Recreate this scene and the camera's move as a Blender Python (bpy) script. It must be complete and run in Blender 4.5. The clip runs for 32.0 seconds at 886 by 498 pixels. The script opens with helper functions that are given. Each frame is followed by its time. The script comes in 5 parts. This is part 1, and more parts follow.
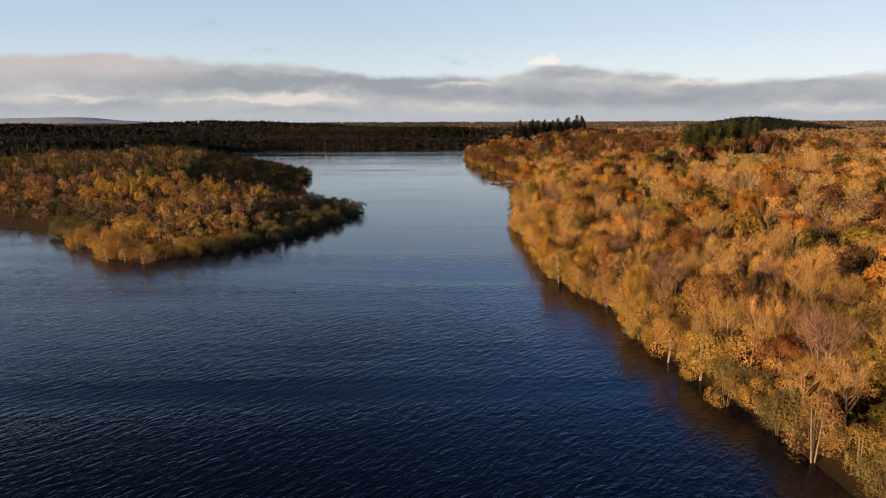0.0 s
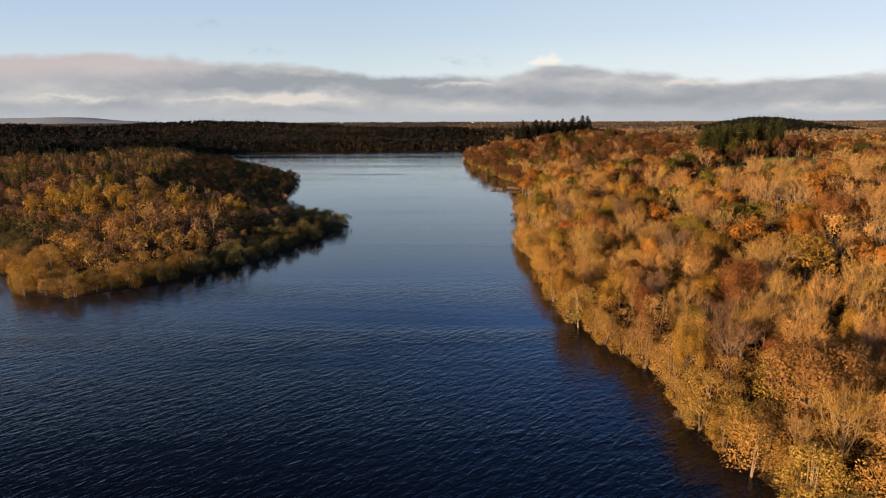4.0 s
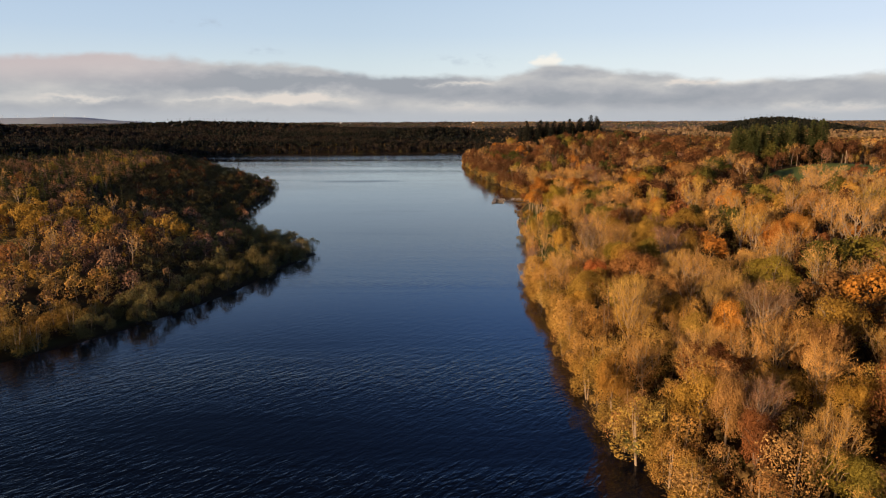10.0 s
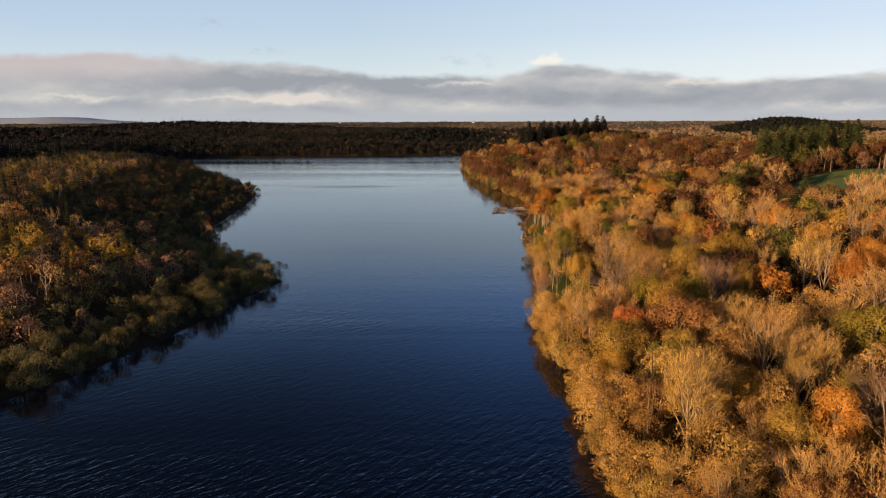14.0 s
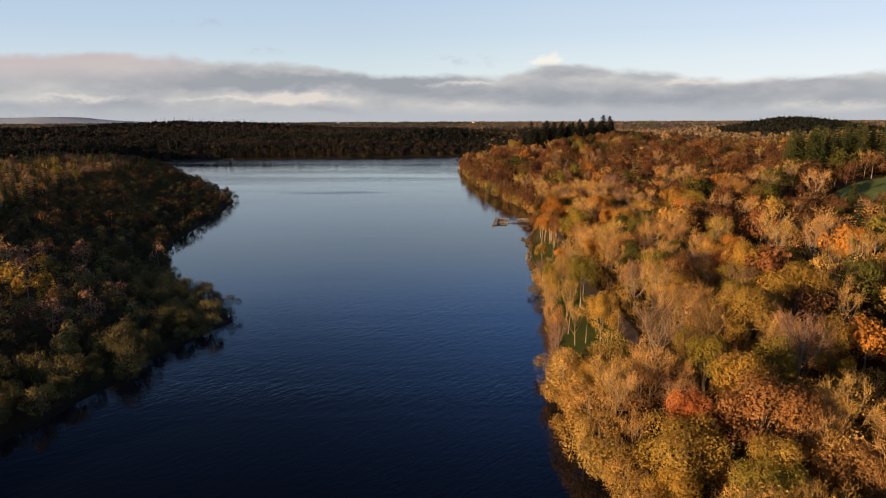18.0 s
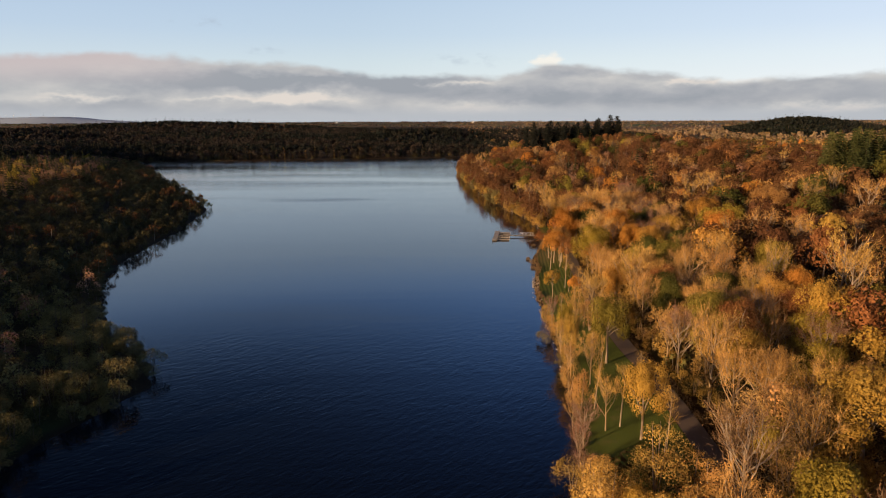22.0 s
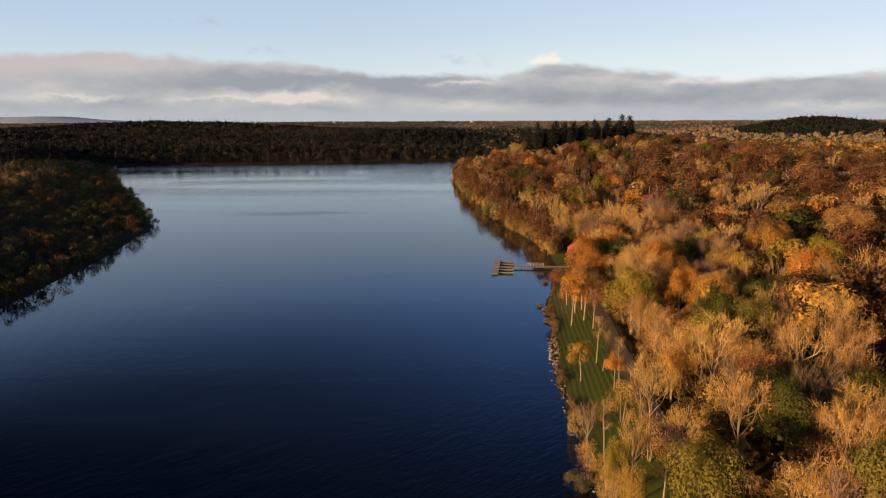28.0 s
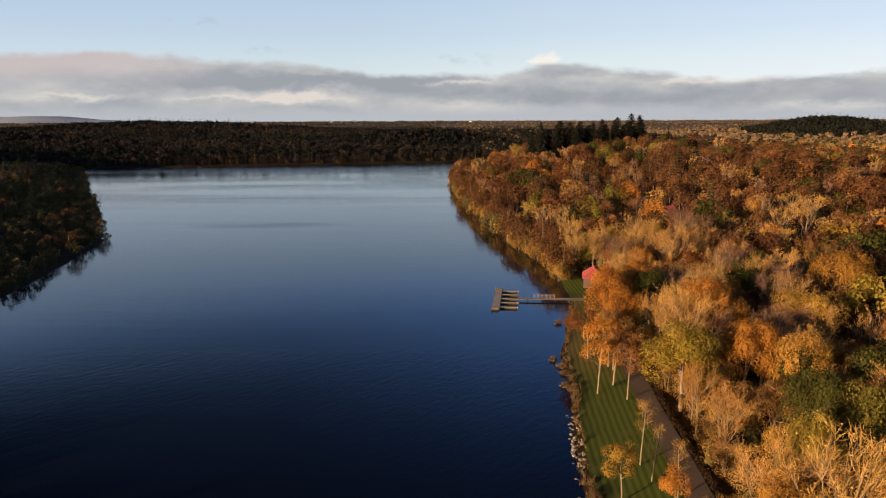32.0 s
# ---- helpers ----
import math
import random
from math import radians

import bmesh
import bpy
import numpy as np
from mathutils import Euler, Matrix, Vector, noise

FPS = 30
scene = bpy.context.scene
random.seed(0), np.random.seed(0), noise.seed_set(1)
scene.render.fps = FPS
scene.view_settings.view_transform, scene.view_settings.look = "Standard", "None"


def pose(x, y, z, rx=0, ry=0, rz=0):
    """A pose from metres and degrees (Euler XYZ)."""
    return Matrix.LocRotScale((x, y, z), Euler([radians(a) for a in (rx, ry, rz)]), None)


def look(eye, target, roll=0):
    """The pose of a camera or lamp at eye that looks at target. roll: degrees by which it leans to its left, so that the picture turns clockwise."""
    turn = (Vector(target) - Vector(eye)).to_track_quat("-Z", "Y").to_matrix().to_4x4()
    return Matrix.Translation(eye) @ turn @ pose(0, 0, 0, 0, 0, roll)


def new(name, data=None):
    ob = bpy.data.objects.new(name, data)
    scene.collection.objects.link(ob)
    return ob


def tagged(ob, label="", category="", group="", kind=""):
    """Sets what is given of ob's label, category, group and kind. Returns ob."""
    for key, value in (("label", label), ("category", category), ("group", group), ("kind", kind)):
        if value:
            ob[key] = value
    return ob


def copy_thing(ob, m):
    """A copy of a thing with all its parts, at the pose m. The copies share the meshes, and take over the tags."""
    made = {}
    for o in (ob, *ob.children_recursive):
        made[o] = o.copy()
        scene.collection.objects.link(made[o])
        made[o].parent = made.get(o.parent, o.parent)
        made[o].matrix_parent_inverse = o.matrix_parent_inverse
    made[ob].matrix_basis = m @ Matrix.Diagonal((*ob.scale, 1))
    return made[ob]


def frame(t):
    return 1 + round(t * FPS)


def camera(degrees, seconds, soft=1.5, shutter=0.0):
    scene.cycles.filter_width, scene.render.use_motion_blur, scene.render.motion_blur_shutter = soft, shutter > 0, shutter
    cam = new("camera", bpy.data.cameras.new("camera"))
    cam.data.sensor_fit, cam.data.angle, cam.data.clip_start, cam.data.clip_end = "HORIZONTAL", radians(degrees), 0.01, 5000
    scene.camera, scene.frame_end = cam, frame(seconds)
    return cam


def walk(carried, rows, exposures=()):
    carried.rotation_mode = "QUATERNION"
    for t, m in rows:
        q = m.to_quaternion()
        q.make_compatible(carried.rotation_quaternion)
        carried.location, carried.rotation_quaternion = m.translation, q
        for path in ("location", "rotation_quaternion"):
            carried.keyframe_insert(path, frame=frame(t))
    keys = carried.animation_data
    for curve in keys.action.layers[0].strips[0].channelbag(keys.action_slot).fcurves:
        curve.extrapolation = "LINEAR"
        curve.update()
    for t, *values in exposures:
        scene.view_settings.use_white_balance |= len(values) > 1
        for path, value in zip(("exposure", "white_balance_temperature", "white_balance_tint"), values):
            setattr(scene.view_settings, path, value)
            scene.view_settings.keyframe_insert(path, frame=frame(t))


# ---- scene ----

# ------------------------------------------------------------------ camera
cam = camera(70.0, 32.0, soft=1.1)
PATH = [
    (0, 0.0, 0.0, 42.0, 78.485, 0.208, 0.0),
    (2, 1.23, 17.91, 42.26, 78.483, 0.209, 0.043),
    (4, 2.45, 35.66, 42.5, 78.48, 0.211, 0.08),
    (6, 3.68, 53.26, 42.73, 78.477, 0.212, 0.112),
    (8, 4.9, 70.72, 42.94, 78.472, 0.214, 0.137),
    (10, 6.13, 88.08, 43.13, 78.467, 0.215, 0.157),
    (12, 7.35, 105.34, 43.31, 78.461, 0.217, 0.171),
    (14, 8.57, 122.53, 43.48, 78.454, 0.218, 0.179),
    (16, 9.8, 139.66, 43.63, 78.447, 0.22, 0.181),
    (18, 11.02, 156.76, 43.77, 78.439, 0.221, 0.178),
    (20, 12.24, 173.83, 43.89, 78.429, 0.222, 0.168),
    (22, 13.46, 190.9, 44.0, 78.42, 0.224, 0.153),
    (24, 14.69, 207.98, 44.09, 78.409, 0.225, 0.132),
    (26, 15.91, 225.1, 44.17, 78.398, 0.227, 0.105),
    (28, 17.13, 242.28, 44.23, 78.385, 0.228, 0.072),
    (30, 18.35, 259.52, 44.27, 78.372, 0.23, 0.034),
    (32, 19.57, 276.86, 44.3, 78.359, 0.231, -0.011),
]
walk(cam, [(t, pose(*p)) for t, *p in PATH], exposures=[(0, 0.88), (32, 0.88)])

# ------------------------------------------------------------------ light
SUN_EL = 7.8
SUN_TO = Vector((-0.815, -0.58, 0)).normalized()
sun_data = bpy.data.lights.new("sun", "SUN")
sun_data.energy, sun_data.angle, sun_data.color = 5.0, radians(0.6), (1.0, 0.635, 0.345)
sun = new("sun", sun_data)
up = Vector((SUN_TO.x * math.cos(radians(SUN_EL)), SUN_TO.y * math.cos(radians(SUN_EL)), math.sin(radians(SUN_EL))))
sun.matrix_world = look(up * 100, (0, 0, 0))


class Nodes:
    """A little helper that wires shader nodes."""

    def __init__(self, tree):
        self.tree = tree
        tree.nodes.clear()

    def add(self, kind, **props):
        n = self.tree.nodes.new(kind)
        for key, value in props.items():
            if key == "operation":
                n.operation = value
            elif key == "blend":
                n.blend_type = value
            elif key == "data":
                n.data_type = value
            elif key == "attr":
                n.attribute_name = value
        return n

    def plug(self, sock, value):
        if isinstance(value, bpy.types.NodeSocket):
            self.tree.links.new(value, sock)
        else:
            sock.default_value = value

    def math(self, op, a, b=0.0, c=None, clamp=False):
        n = self.add("ShaderNodeMath", operation=op)
        n.use_clamp = clamp
        self.plug(n.inputs[0], a)
        self.plug(n.inputs[1], b)
        if c is not None:
            self.plug(n.inputs[2], c)
        return n.outputs[0]

    def mix(self, f, a, b, blend="MIX"):
        n = self.add("ShaderNodeMix", data="RGBA", blend=blend)
        self.plug(n.inputs[0], f)
        self.plug(n.inputs[6], a)
        self.plug(n.inputs[7], b)
        return n.outputs[2]

    def ramp(self, f, stops, smooth=False):
        n = self.add("ShaderNodeValToRGB")
        el = n.color_ramp.elements
        n.color_ramp.interpolation = "EASE" if smooth else "LINEAR"
        while len(el) < len(stops):
            el.new(0.5)
        for e, (p, col) in zip(el, stops):
            e.position = p
            e.color = (*col, 1) if isinstance(col, tuple) else (col, col, col, 1)
        self.plug(n.inputs[0], f)
        return n.outputs[0]

    def noise(self, vec, scale, detail=3.0, rough=0.55, dist=0.0):
        n = self.add("ShaderNodeTexNoise")
        if vec is not None:
            self.plug(n.inputs["Vector"], vec)
        n.inputs["Scale"].default_value, n.inputs["Detail"].default_value = scale, detail
        n.inputs["Roughness"].default_value, n.inputs["Distortion"].default_value = rough, dist
        return n.outputs[0]

    def mapping(self, vec, scale=(1, 1, 1), rot=(0, 0, 0), loc=(0, 0, 0)):
        n = self.add("ShaderNodeMapping")
        self.plug(n.inputs[0], vec)
        n.inputs["Scale"].default_value, n.inputs["Rotation"].default_value, n.inputs["Location"].default_value = scale, rot, loc
        return n.outputs[0]

    def step(self, x, lo, hi):
        n = self.add("ShaderNodeMapRange")
        n.interpolation_type = "SMOOTHSTEP"
        self.plug(n.inputs[0], x)
        self.plug(n.inputs[1], lo)
        self.plug(n.inputs[2], hi)
        return n.outputs[0]


# sky with a bank of cloud low along the horizon
world = bpy.data.worlds.new("sky")
scene.world = world
world.use_nodes = True
w = Nodes(world.node_tree)
sky = w.add("ShaderNodeTexSky")
sky.sky_type, sky.sun_disc = "NISHITA", False
sky.sun_elevation, sky.sun_rotation = radians(SUN_EL), math.atan2(SUN_TO.x, SUN_TO.y) % (2 * math.pi)
sky.air_density, sky.dust_density, sky.ozone_density = 1.0, 0.6, 1.5
SKY = 0.128
base = w.mix(1.0, sky.outputs[0], (SKY * 1.06, SKY * 0.95, SKY * 1.18, 1), "MULTIPLY")
tc = w.add("ShaderNodeTexCoord").outputs["Generated"]
sep = w.add("ShaderNodeSeparateXYZ")
w.plug(sep.inputs[0], tc)
az = w.math("ARCTAN2", sep.outputs[0], sep.outputs[1])
el = w.math("ARCSINE", sep.outputs[2])
# the clear sky deepens towards the zenith
base = w.mix(1.0, base, w.ramp(el, [(0.13, 1.0), (0.24, (0.86, 1.10, 1.30)), (0.36, (0.63, 0.90, 1.18)), (0.5, (0.28, 0.42, 0.62)), (0.62, (0.105, 0.155, 0.25)), (1.0, (0.045, 0.07, 0.12))]), "MULTIPLY")
base = w.mix(1.0, base, w.ramp(w.math("MULTIPLY_ADD", az, 0.6, 0.5), [(0.13, (1.26, 1.13, 1.02)), (0.35, (1.08, 1.03, 1.0)), (0.5, (0.93, 0.95, 0.97)), (0.65, (0.80, 0.87, 0.95)), (0.8, (0.84, 0.90, 0.96)), (1.0, 1.0)]), "MULTIPLY")
# unseen higher sky dimmed on the left so the near lake reflects darker
base = w.mix(w.step(el, 0.22, 0.42), base, w.mix(1.0, base, w.ramp(w.math("MULTIPLY_ADD", az, 0.6, 0.5), [(0.1, 0.17), (0.35, 0.50), (0.55, 1.0)]), "MULTIPLY"))
# pale clear air low over the land ahead
low_air = w.ramp(el, [(0.045, (0.405, 0.442, 0.452)), (0.085, (0.365, 0.420, 0.450)), (0.125, (0.310, 0.378, 0.448)), (0.18, (0.272, 0.345, 0.436)), (0.24, (0.235, 0.315, 0.425))])
side = w.math("MULTIPLY_ADD", az, 0.6, 0.5)
low_air = w.mix(1.0, low_air, w.ramp(side, [(0.12, (0.90, 0.925, 0.96)), (0.42, (0.95, 0.965, 0.965)), (0.6, (1.06, 1.05, 1.03)), (0.88, (1.17, 1.13, 1.13))]), "MULTIPLY")
ahead = w.math("MULTIPLY", w.step(w.math("ABSOLUTE", az), 1.1, 0.75), w.step(el, 0.30, 0.19))
base = w.mix(ahead, base, low_air)
flat = w.add("ShaderNodeCombineXYZ")
w.plug(flat.inputs[0], az)
w.plug(flat.inputs[1], w.math("MULTIPLY", el, 2.0))
flat = flat.outputs[0]
puff = w.noise(flat, 11.0, 5.0, 0.5)
fine = w.noise(flat, 34.0, 4.0, 0.55)
# height of the cloud bank's top by bearing
top = w.ramp(side, [(0.0, 0.078), (0.145, 0.082), (0.214, 0.0915), (0.247, 0.0895), (0.286, 0.087), (0.332, 0.083), (0.386, 0.077), (0.416, 0.072), (0.457, 0.068), (0.508, 0.066),
                    (0.55, 0.0655), (0.578, 0.077), (0.59, 0.0815), (0.62, 0.079), (0.65, 0.0745), (0.683, 0.067), (0.707, 0.062), (0.752, 0.055), (0.832, 0.056), (1.0, 0.07)])
ragged = w.math("MULTIPLY_ADD", w.math("SUBTRACT", puff, 0.5), 0.022, w.math("MULTIPLY", w.math("SUBTRACT", fine, 0.5), 0.012))
gap = w.math("SUBTRACT", w.math("ADD", top, ragged), el)
cover = w.step(gap, -0.004, 0.008)
deep = w.math("DIVIDE", el, top)
tone = w.noise(w.mapping(flat, (1.0, 1.4, 1.0), loc=(3.1, 0.4, 0)), 10.0, 5.0, 0.52, 0.2)
# the masses within the bank have wandering edges
az_w = w.math("MULTIPLY_ADD", w.math("SUBTRACT", w.noise(w.mapping(flat, loc=(1.7, 5.2, 0)), 18.0, 5.0, 0.6), 0.5), 0.14, az)
el_w = w.math("MULTIPLY_ADD", w.math("SUBTRACT", w.noise(w.mapping(flat, loc=(9.3, 1.1, 0)), 22.0, 5.0, 0.6), 0.5), 0.032, el)


def lump(a0, e0, sa, se, amount):
    """A soft bright or dark mass within the cloud bank."""
    p = w.math("DIVIDE", w.math("SUBTRACT", az_w, a0), sa)
    q = w.math("DIVIDE", w.math("SUBTRACT", el_w, e0), se)
    r2 = w.math("ADD", w.math("MULTIPLY", p, p), w.math("MULTIPLY", q, q))
    return w.math("MULTIPLY", w.math("POWER", 2.718, w.math("MULTIPLY", r2, -1.0)), amount)


bias = w.math("MULTIPLY", w.step(deep, 0.75, 1.0), 0.10)
for row in ((-0.29, 0.056, 0.17, 0.013, -0.37), (-0.10, 0.060, 0.13, 0.010, -0.31), (-0.06, 0.046, 0.05, 0.007, -0.16), (-0.225, 0.033, 0.085, 0.0085, 0.43), (-0.50, 0.031, 0.07, 0.005, 0.30), (-0.33, 0.029, 0.06, 0.003, 0.18),
            (-0.54, 0.078, 0.13, 0.014, 0.19), (0.25, 0.028, 0.22, 0.014, -0.20), (0.22, 0.068, 0.10, 0.007, -0.19), (0.46, 0.034, 0.12, 0.010, -0.16), (0.56, 0.014, 0.10, 0.006, 0.37), (0.37, 0.052, 0.06, 0.004, 0.31),
            (0.025, 0.0525, 0.05, 0.0035, 0.40), (0.05, 0.036, 0.18, 0.009, -0.16), (0.06, 0.016, 0.08, 0.010, 0.19), (-0.55, 0.018, 0.10, 0.010, -0.16)):
    bias = w.math("ADD", bias, lump(*row))
shade = w.ramp(w.math("ADD", w.math("MULTIPLY_ADD", w.math("SUBTRACT", tone, 0.5), 0.85, 0.50), bias),
               [(0.22, (0.186, 0.199, 0.218)), (0.36, (0.220, 0.228, 0.244)), (0.50, (0.262, 0.265, 0.272)), (0.64, (0.315, 0.310, 0.305)), (0.82, (0.41, 0.375, 0.345))])
pink = w.mix(w.math("MULTIPLY", w.step(az, -0.28, -0.5), w.step(deep, 0.45, 0.95)), shade, (0.315, 0.278, 0.280, 1))
haze = w.mix(w.step(el, 0.026, 0.0), pink, (0.262, 0.276, 0.296, 1))
cloudy = w.mix(cover, base, haze)
# one bright cumulus head above the bank, and a few torn scraps
hx = w.math("DIVIDE", w.math("SUBTRACT", az, 0.157), 0.030)
hy = w.math("DIVIDE", w.math("SUBTRACT", el, 0.085), 0.0125)
head = w.math("SUBTRACT", 1.0, w.math("SQRT", w.math("ADD", w.math("MULTIPLY", hx, hx), w.math("MULTIPLY", hy, hy))))
head = w.math("ADD", head, w.math("MULTIPLY", w.math("SUBTRACT", fine, 0.5), 2.2))
headc = w.math("MULTIPLY", w.step(head, 0.0, 0.7), w.step(el, 0.076, 0.084))
cloudy = w.mix(w.math("MULTIPLY", headc, 0.75), cloudy, (0.54, 0.50, 0.44, 1))
scrap = w.math("MULTIPLY", w.math("ADD", w.math("ADD", lump(-0.346, 0.137, 0.030, 0.004, 0.6), lump(-0.27, 0.098, 0.025, 0.004, 0.35)), lump(0.03, 0.088, 0.05, 0.005, 0.35)), w.step(fine, 0.42, 0.62))
cloudy = w.mix(scrap, cloudy, (0.225, 0.262, 0.315, 1))
bg = w.add("ShaderNodeBackground")
w.plug(bg.inputs[0], cloudy)
out = w.add("ShaderNodeOutputWorld")
w.plug(out.inputs[0], bg.outputs[0])


# ------------------------------------------------------------------ materials
def material(name):
    m = bpy.data.materials.new(name)
    m.use_nodes = True
    return m, Nodes(m.node_tree)


def finish(n, shader):
    o = n.add("ShaderNodeOutputMaterial")
    n.plug(o.inputs[0], shader)


def principled(n, colour, rough=0.8, metal=0.0, bump=None, strength=0.3, dist=0.05, spec=0.3):
    p = n.add("ShaderNodeBsdfPrincipled")
    n.plug(p.inputs["Base Color"], colour)
    n.plug(p.inputs["Roughness"], rough)
    p.inputs["Metallic"].default_value = metal
    p.inputs["Specular IOR Level"].default_value = spec
    if bump is not None:
        b = n.add("ShaderNodeBump")
        b.inputs["Strength"].default_value, b.inputs["Distance"].default_value = strength, dist
        n.plug(b.inputs["Height"], bump)
        n.plug(p.inputs["Normal"], b.outputs[0])
    return p.outputs[0]


def place_of(n):
    return n.add("ShaderNodeNewGeometry").outputs["Position"]


def foliage(name, stops, spread=1.0, glow=0.3):
    """Leaves or twigs: a hue for each tree, a shift for each leaf, some light let through."""
    m, n = material(name)
    tint = n.add("ShaderNodeAttribute", attr="tint").outputs["Fac"]
    rnd = n.add("ShaderNodeObjectInfo").outputs["Random"]
    each = n.math("FRACT", n.math("ADD", tint, n.math("MULTIPLY", rnd, spread)))
    col = n.ramp(each, stops)
    isl = n.add("ShaderNodeNewGeometry").outputs["Random Per Island"]
    col = n.mix(1.0, col, n.ramp(isl, [(0.0, 0.86), (0.5, 1.0), (1.0, 1.1)]), "MULTIPLY")
    apart = n.math("FRACT", n.math("MULTIPLY_ADD", each, 7.3, n.math("MULTIPLY", rnd, 3.1)))
    col = n.mix(1.0, col, n.ramp(apart, [(0.0, 0.76), (0.45, 1.03), (1.0, 1.2)]), "MULTIPLY")
    blot = n.noise(place_of(n), 0.45, 2.0)
    col = n.mix(1.0, col, n.ramp(blot, [(0.3, 0.78), (0.7, 1.18)]), "MULTIPLY")
    tuft = n.noise(place_of(n), 1.9, 3.0, 0.6)
    col = n.mix(1.0, col, n.ramp(tuft, [(0.32, 0.78), (0.52, 1.0), (0.7, 1.18)]), "MULTIPLY")
    d = n.add("ShaderNodeBsdfDiffuse")
    n.plug(d.inputs[0], col)
    t = n.add("ShaderNodeBsdfTranslucent")
    n.plug(t.inputs[0], col)
    mx = n.add("ShaderNodeMixShader")
    mx.inputs[0].default_value = glow
    n.plug(mx.inputs[1], d.outputs[0])
    n.plug(mx.inputs[2], t.outputs[0])
    finish(n, mx.outputs[0])
    return m


M = {}
M["orange"] = foliage("orange_leaves", [(0, (0.38, 0.155, 0.035)), (0.5, (0.42, 0.20, 0.04)), (1, (0.40, 0.235, 0.055))], 0.9)
M["rust"] = foliage("rust_leaves", [(0, (0.21, 0.088, 0.034)), (0.5, (0.25, 0.125, 0.045)), (1, (0.28, 0.165, 0.06))])
M["yellow"] = foliage("yellow_leaves", [(0, (0.34, 0.215, 0.045)), (0.5, (0.375, 0.228, 0.045)), (1, (0.30, 0.21, 0.05))])
M["olive"] = foliage("olive_leaves", [(0, (0.22, 0.175, 0.033)), (0.5, (0.28, 0.21, 0.036)), (1, (0.18, 0.155, 0.032))])
M["dark"] = foliage("dark_green_leaves", [(0, (0.058, 0.066, 0.018)), (0.5, (0.078, 0.080, 0.021)), (1, (0.11, 0.10, 0.024))])
M["red"] = foliage("red_leaves", [(0, (0.38, 0.115, 0.036)), (0.5, (0.40, 0.14, 0.042)), (1, (0.34, 0.10, 0.042))])
M["bare"] = foliage("tan_twigs", [(0, (0.44, 0.255, 0.082)), (0.3, (0.48, 0.285, 0.09)), (0.6, (0.44, 0.29, 0.078)), (0.85, (0.37, 0.20, 0.074)), (1, (0.47, 0.31, 0.12))], 1.0, 0.2)
M["brush"] = foliage("golden_olive_twigs", [(0, (0.40, 0.245, 0.068)), (0.3, (0.46, 0.27, 0.08)), (0.5, (0.36, 0.265, 0.062)), (0.7, (0.43, 0.235, 0.08)), (0.85, (0.33, 0.18, 0.07)), (1, (0.45, 0.30, 0.11))], 1.0, 0.25)
M["brown"] = foliage("brown_leaves", [(0, (0.098, 0.046, 0.023)), (0.5, (0.135, 0.068, 0.030)), (1, (0.112, 0.062, 0.028))], 1.0, 0.2)
M["purple"] = foliage("reddish_twigs", [(0, (0.20, 0.11, 0.075)), (0.5, (0.24, 0.14, 0.085)), (1, (0.22, 0.14, 0.07))], 1.0, 0.2)
M["willow"] = foliage("willow_leaves", [(0, (0.33, 0.205, 0.052)), (0.4, (0.37, 0.23, 0.058)), (0.7, (0.29, 0.205, 0.055)), (1, (0.34, 0.21, 0.085))])
M["willow_dull"] = foliage("dull_willow_leaves", [(0, (0.15, 0.132, 0.052)), (0.5, (0.185, 0.15, 0.058)), (1, (0.135, 0.125, 0.052))])
# willow leaves darkened: shade of the peninsula's flank is in this colour
M["shaded"] = foliage("shade_darkened_leaves", [(0, (0.078, 0.068, 0.032)), (0.5, (0.10, 0.08, 0.035)), (1, (0.07, 0.065, 0.03))])
M["spruce"] = foliage("spruce_needles", [(0, (0.034, 0.044, 0.018)), (0.5, (0.05, 0.058, 0.02)), (1, (0.075, 0.075, 0.025))], 1.0, 0.1)
M["larch"] = foliage("larch_needles", [(0, (0.42, 0.265, 0.040)), (0.5, (0.47, 0.295, 0.040)), (1, (0.36, 0.25, 0.045))])
M["scrub"] = foliage("undergrowth", [(0, (0.13, 0.085, 0.038)), (0.4, (0.17, 0.11, 0.045)), (0.7, (0.10, 0.10, 0.032)), (1, (0.17, 0.10, 0.046))], 1.0, 0.1)
M["reed"] = foliage("dry_reed", [(0, (0.24, 0.165, 0.085)), (1, (0.19, 0.13, 0.065))])
# dark needles made near-black: cloud shade on the far bank is in the colour
M["farspruce"] = foliage("far_shaded_dark_needles", [(0, (0.012, 0.016, 0.014)), (0.5, (0.016, 0.019, 0.016)), (1, (0.021, 0.022, 0.017))], 1.0, 0.05)
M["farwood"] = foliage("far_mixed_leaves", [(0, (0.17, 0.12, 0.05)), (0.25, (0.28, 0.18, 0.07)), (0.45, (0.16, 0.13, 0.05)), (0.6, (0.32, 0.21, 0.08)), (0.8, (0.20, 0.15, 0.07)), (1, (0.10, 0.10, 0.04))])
# brown wood darkened likewise, cloud shade mixed into the leaf colour
M["farbare"] = foliage("far_shaded_brown_leaves", [(0, (0.030, 0.027, 0.023)), (0.5, (0.040, 0.032, 0.025)), (1, (0.027, 0.026, 0.022))], 1.0, 0.05)
# tan heath, paled and dulled so its colour carries the distant haze
M["heath_haze"] = foliage("tan_heath_paled_for_haze", [(0, (0.20, 0.145, 0.085)), (0.4, (0.24, 0.17, 0.10)), (0.7, (0.17, 0.13, 0.075)), (1, (0.25, 0.18, 0.115))], 1.0, 0.1)


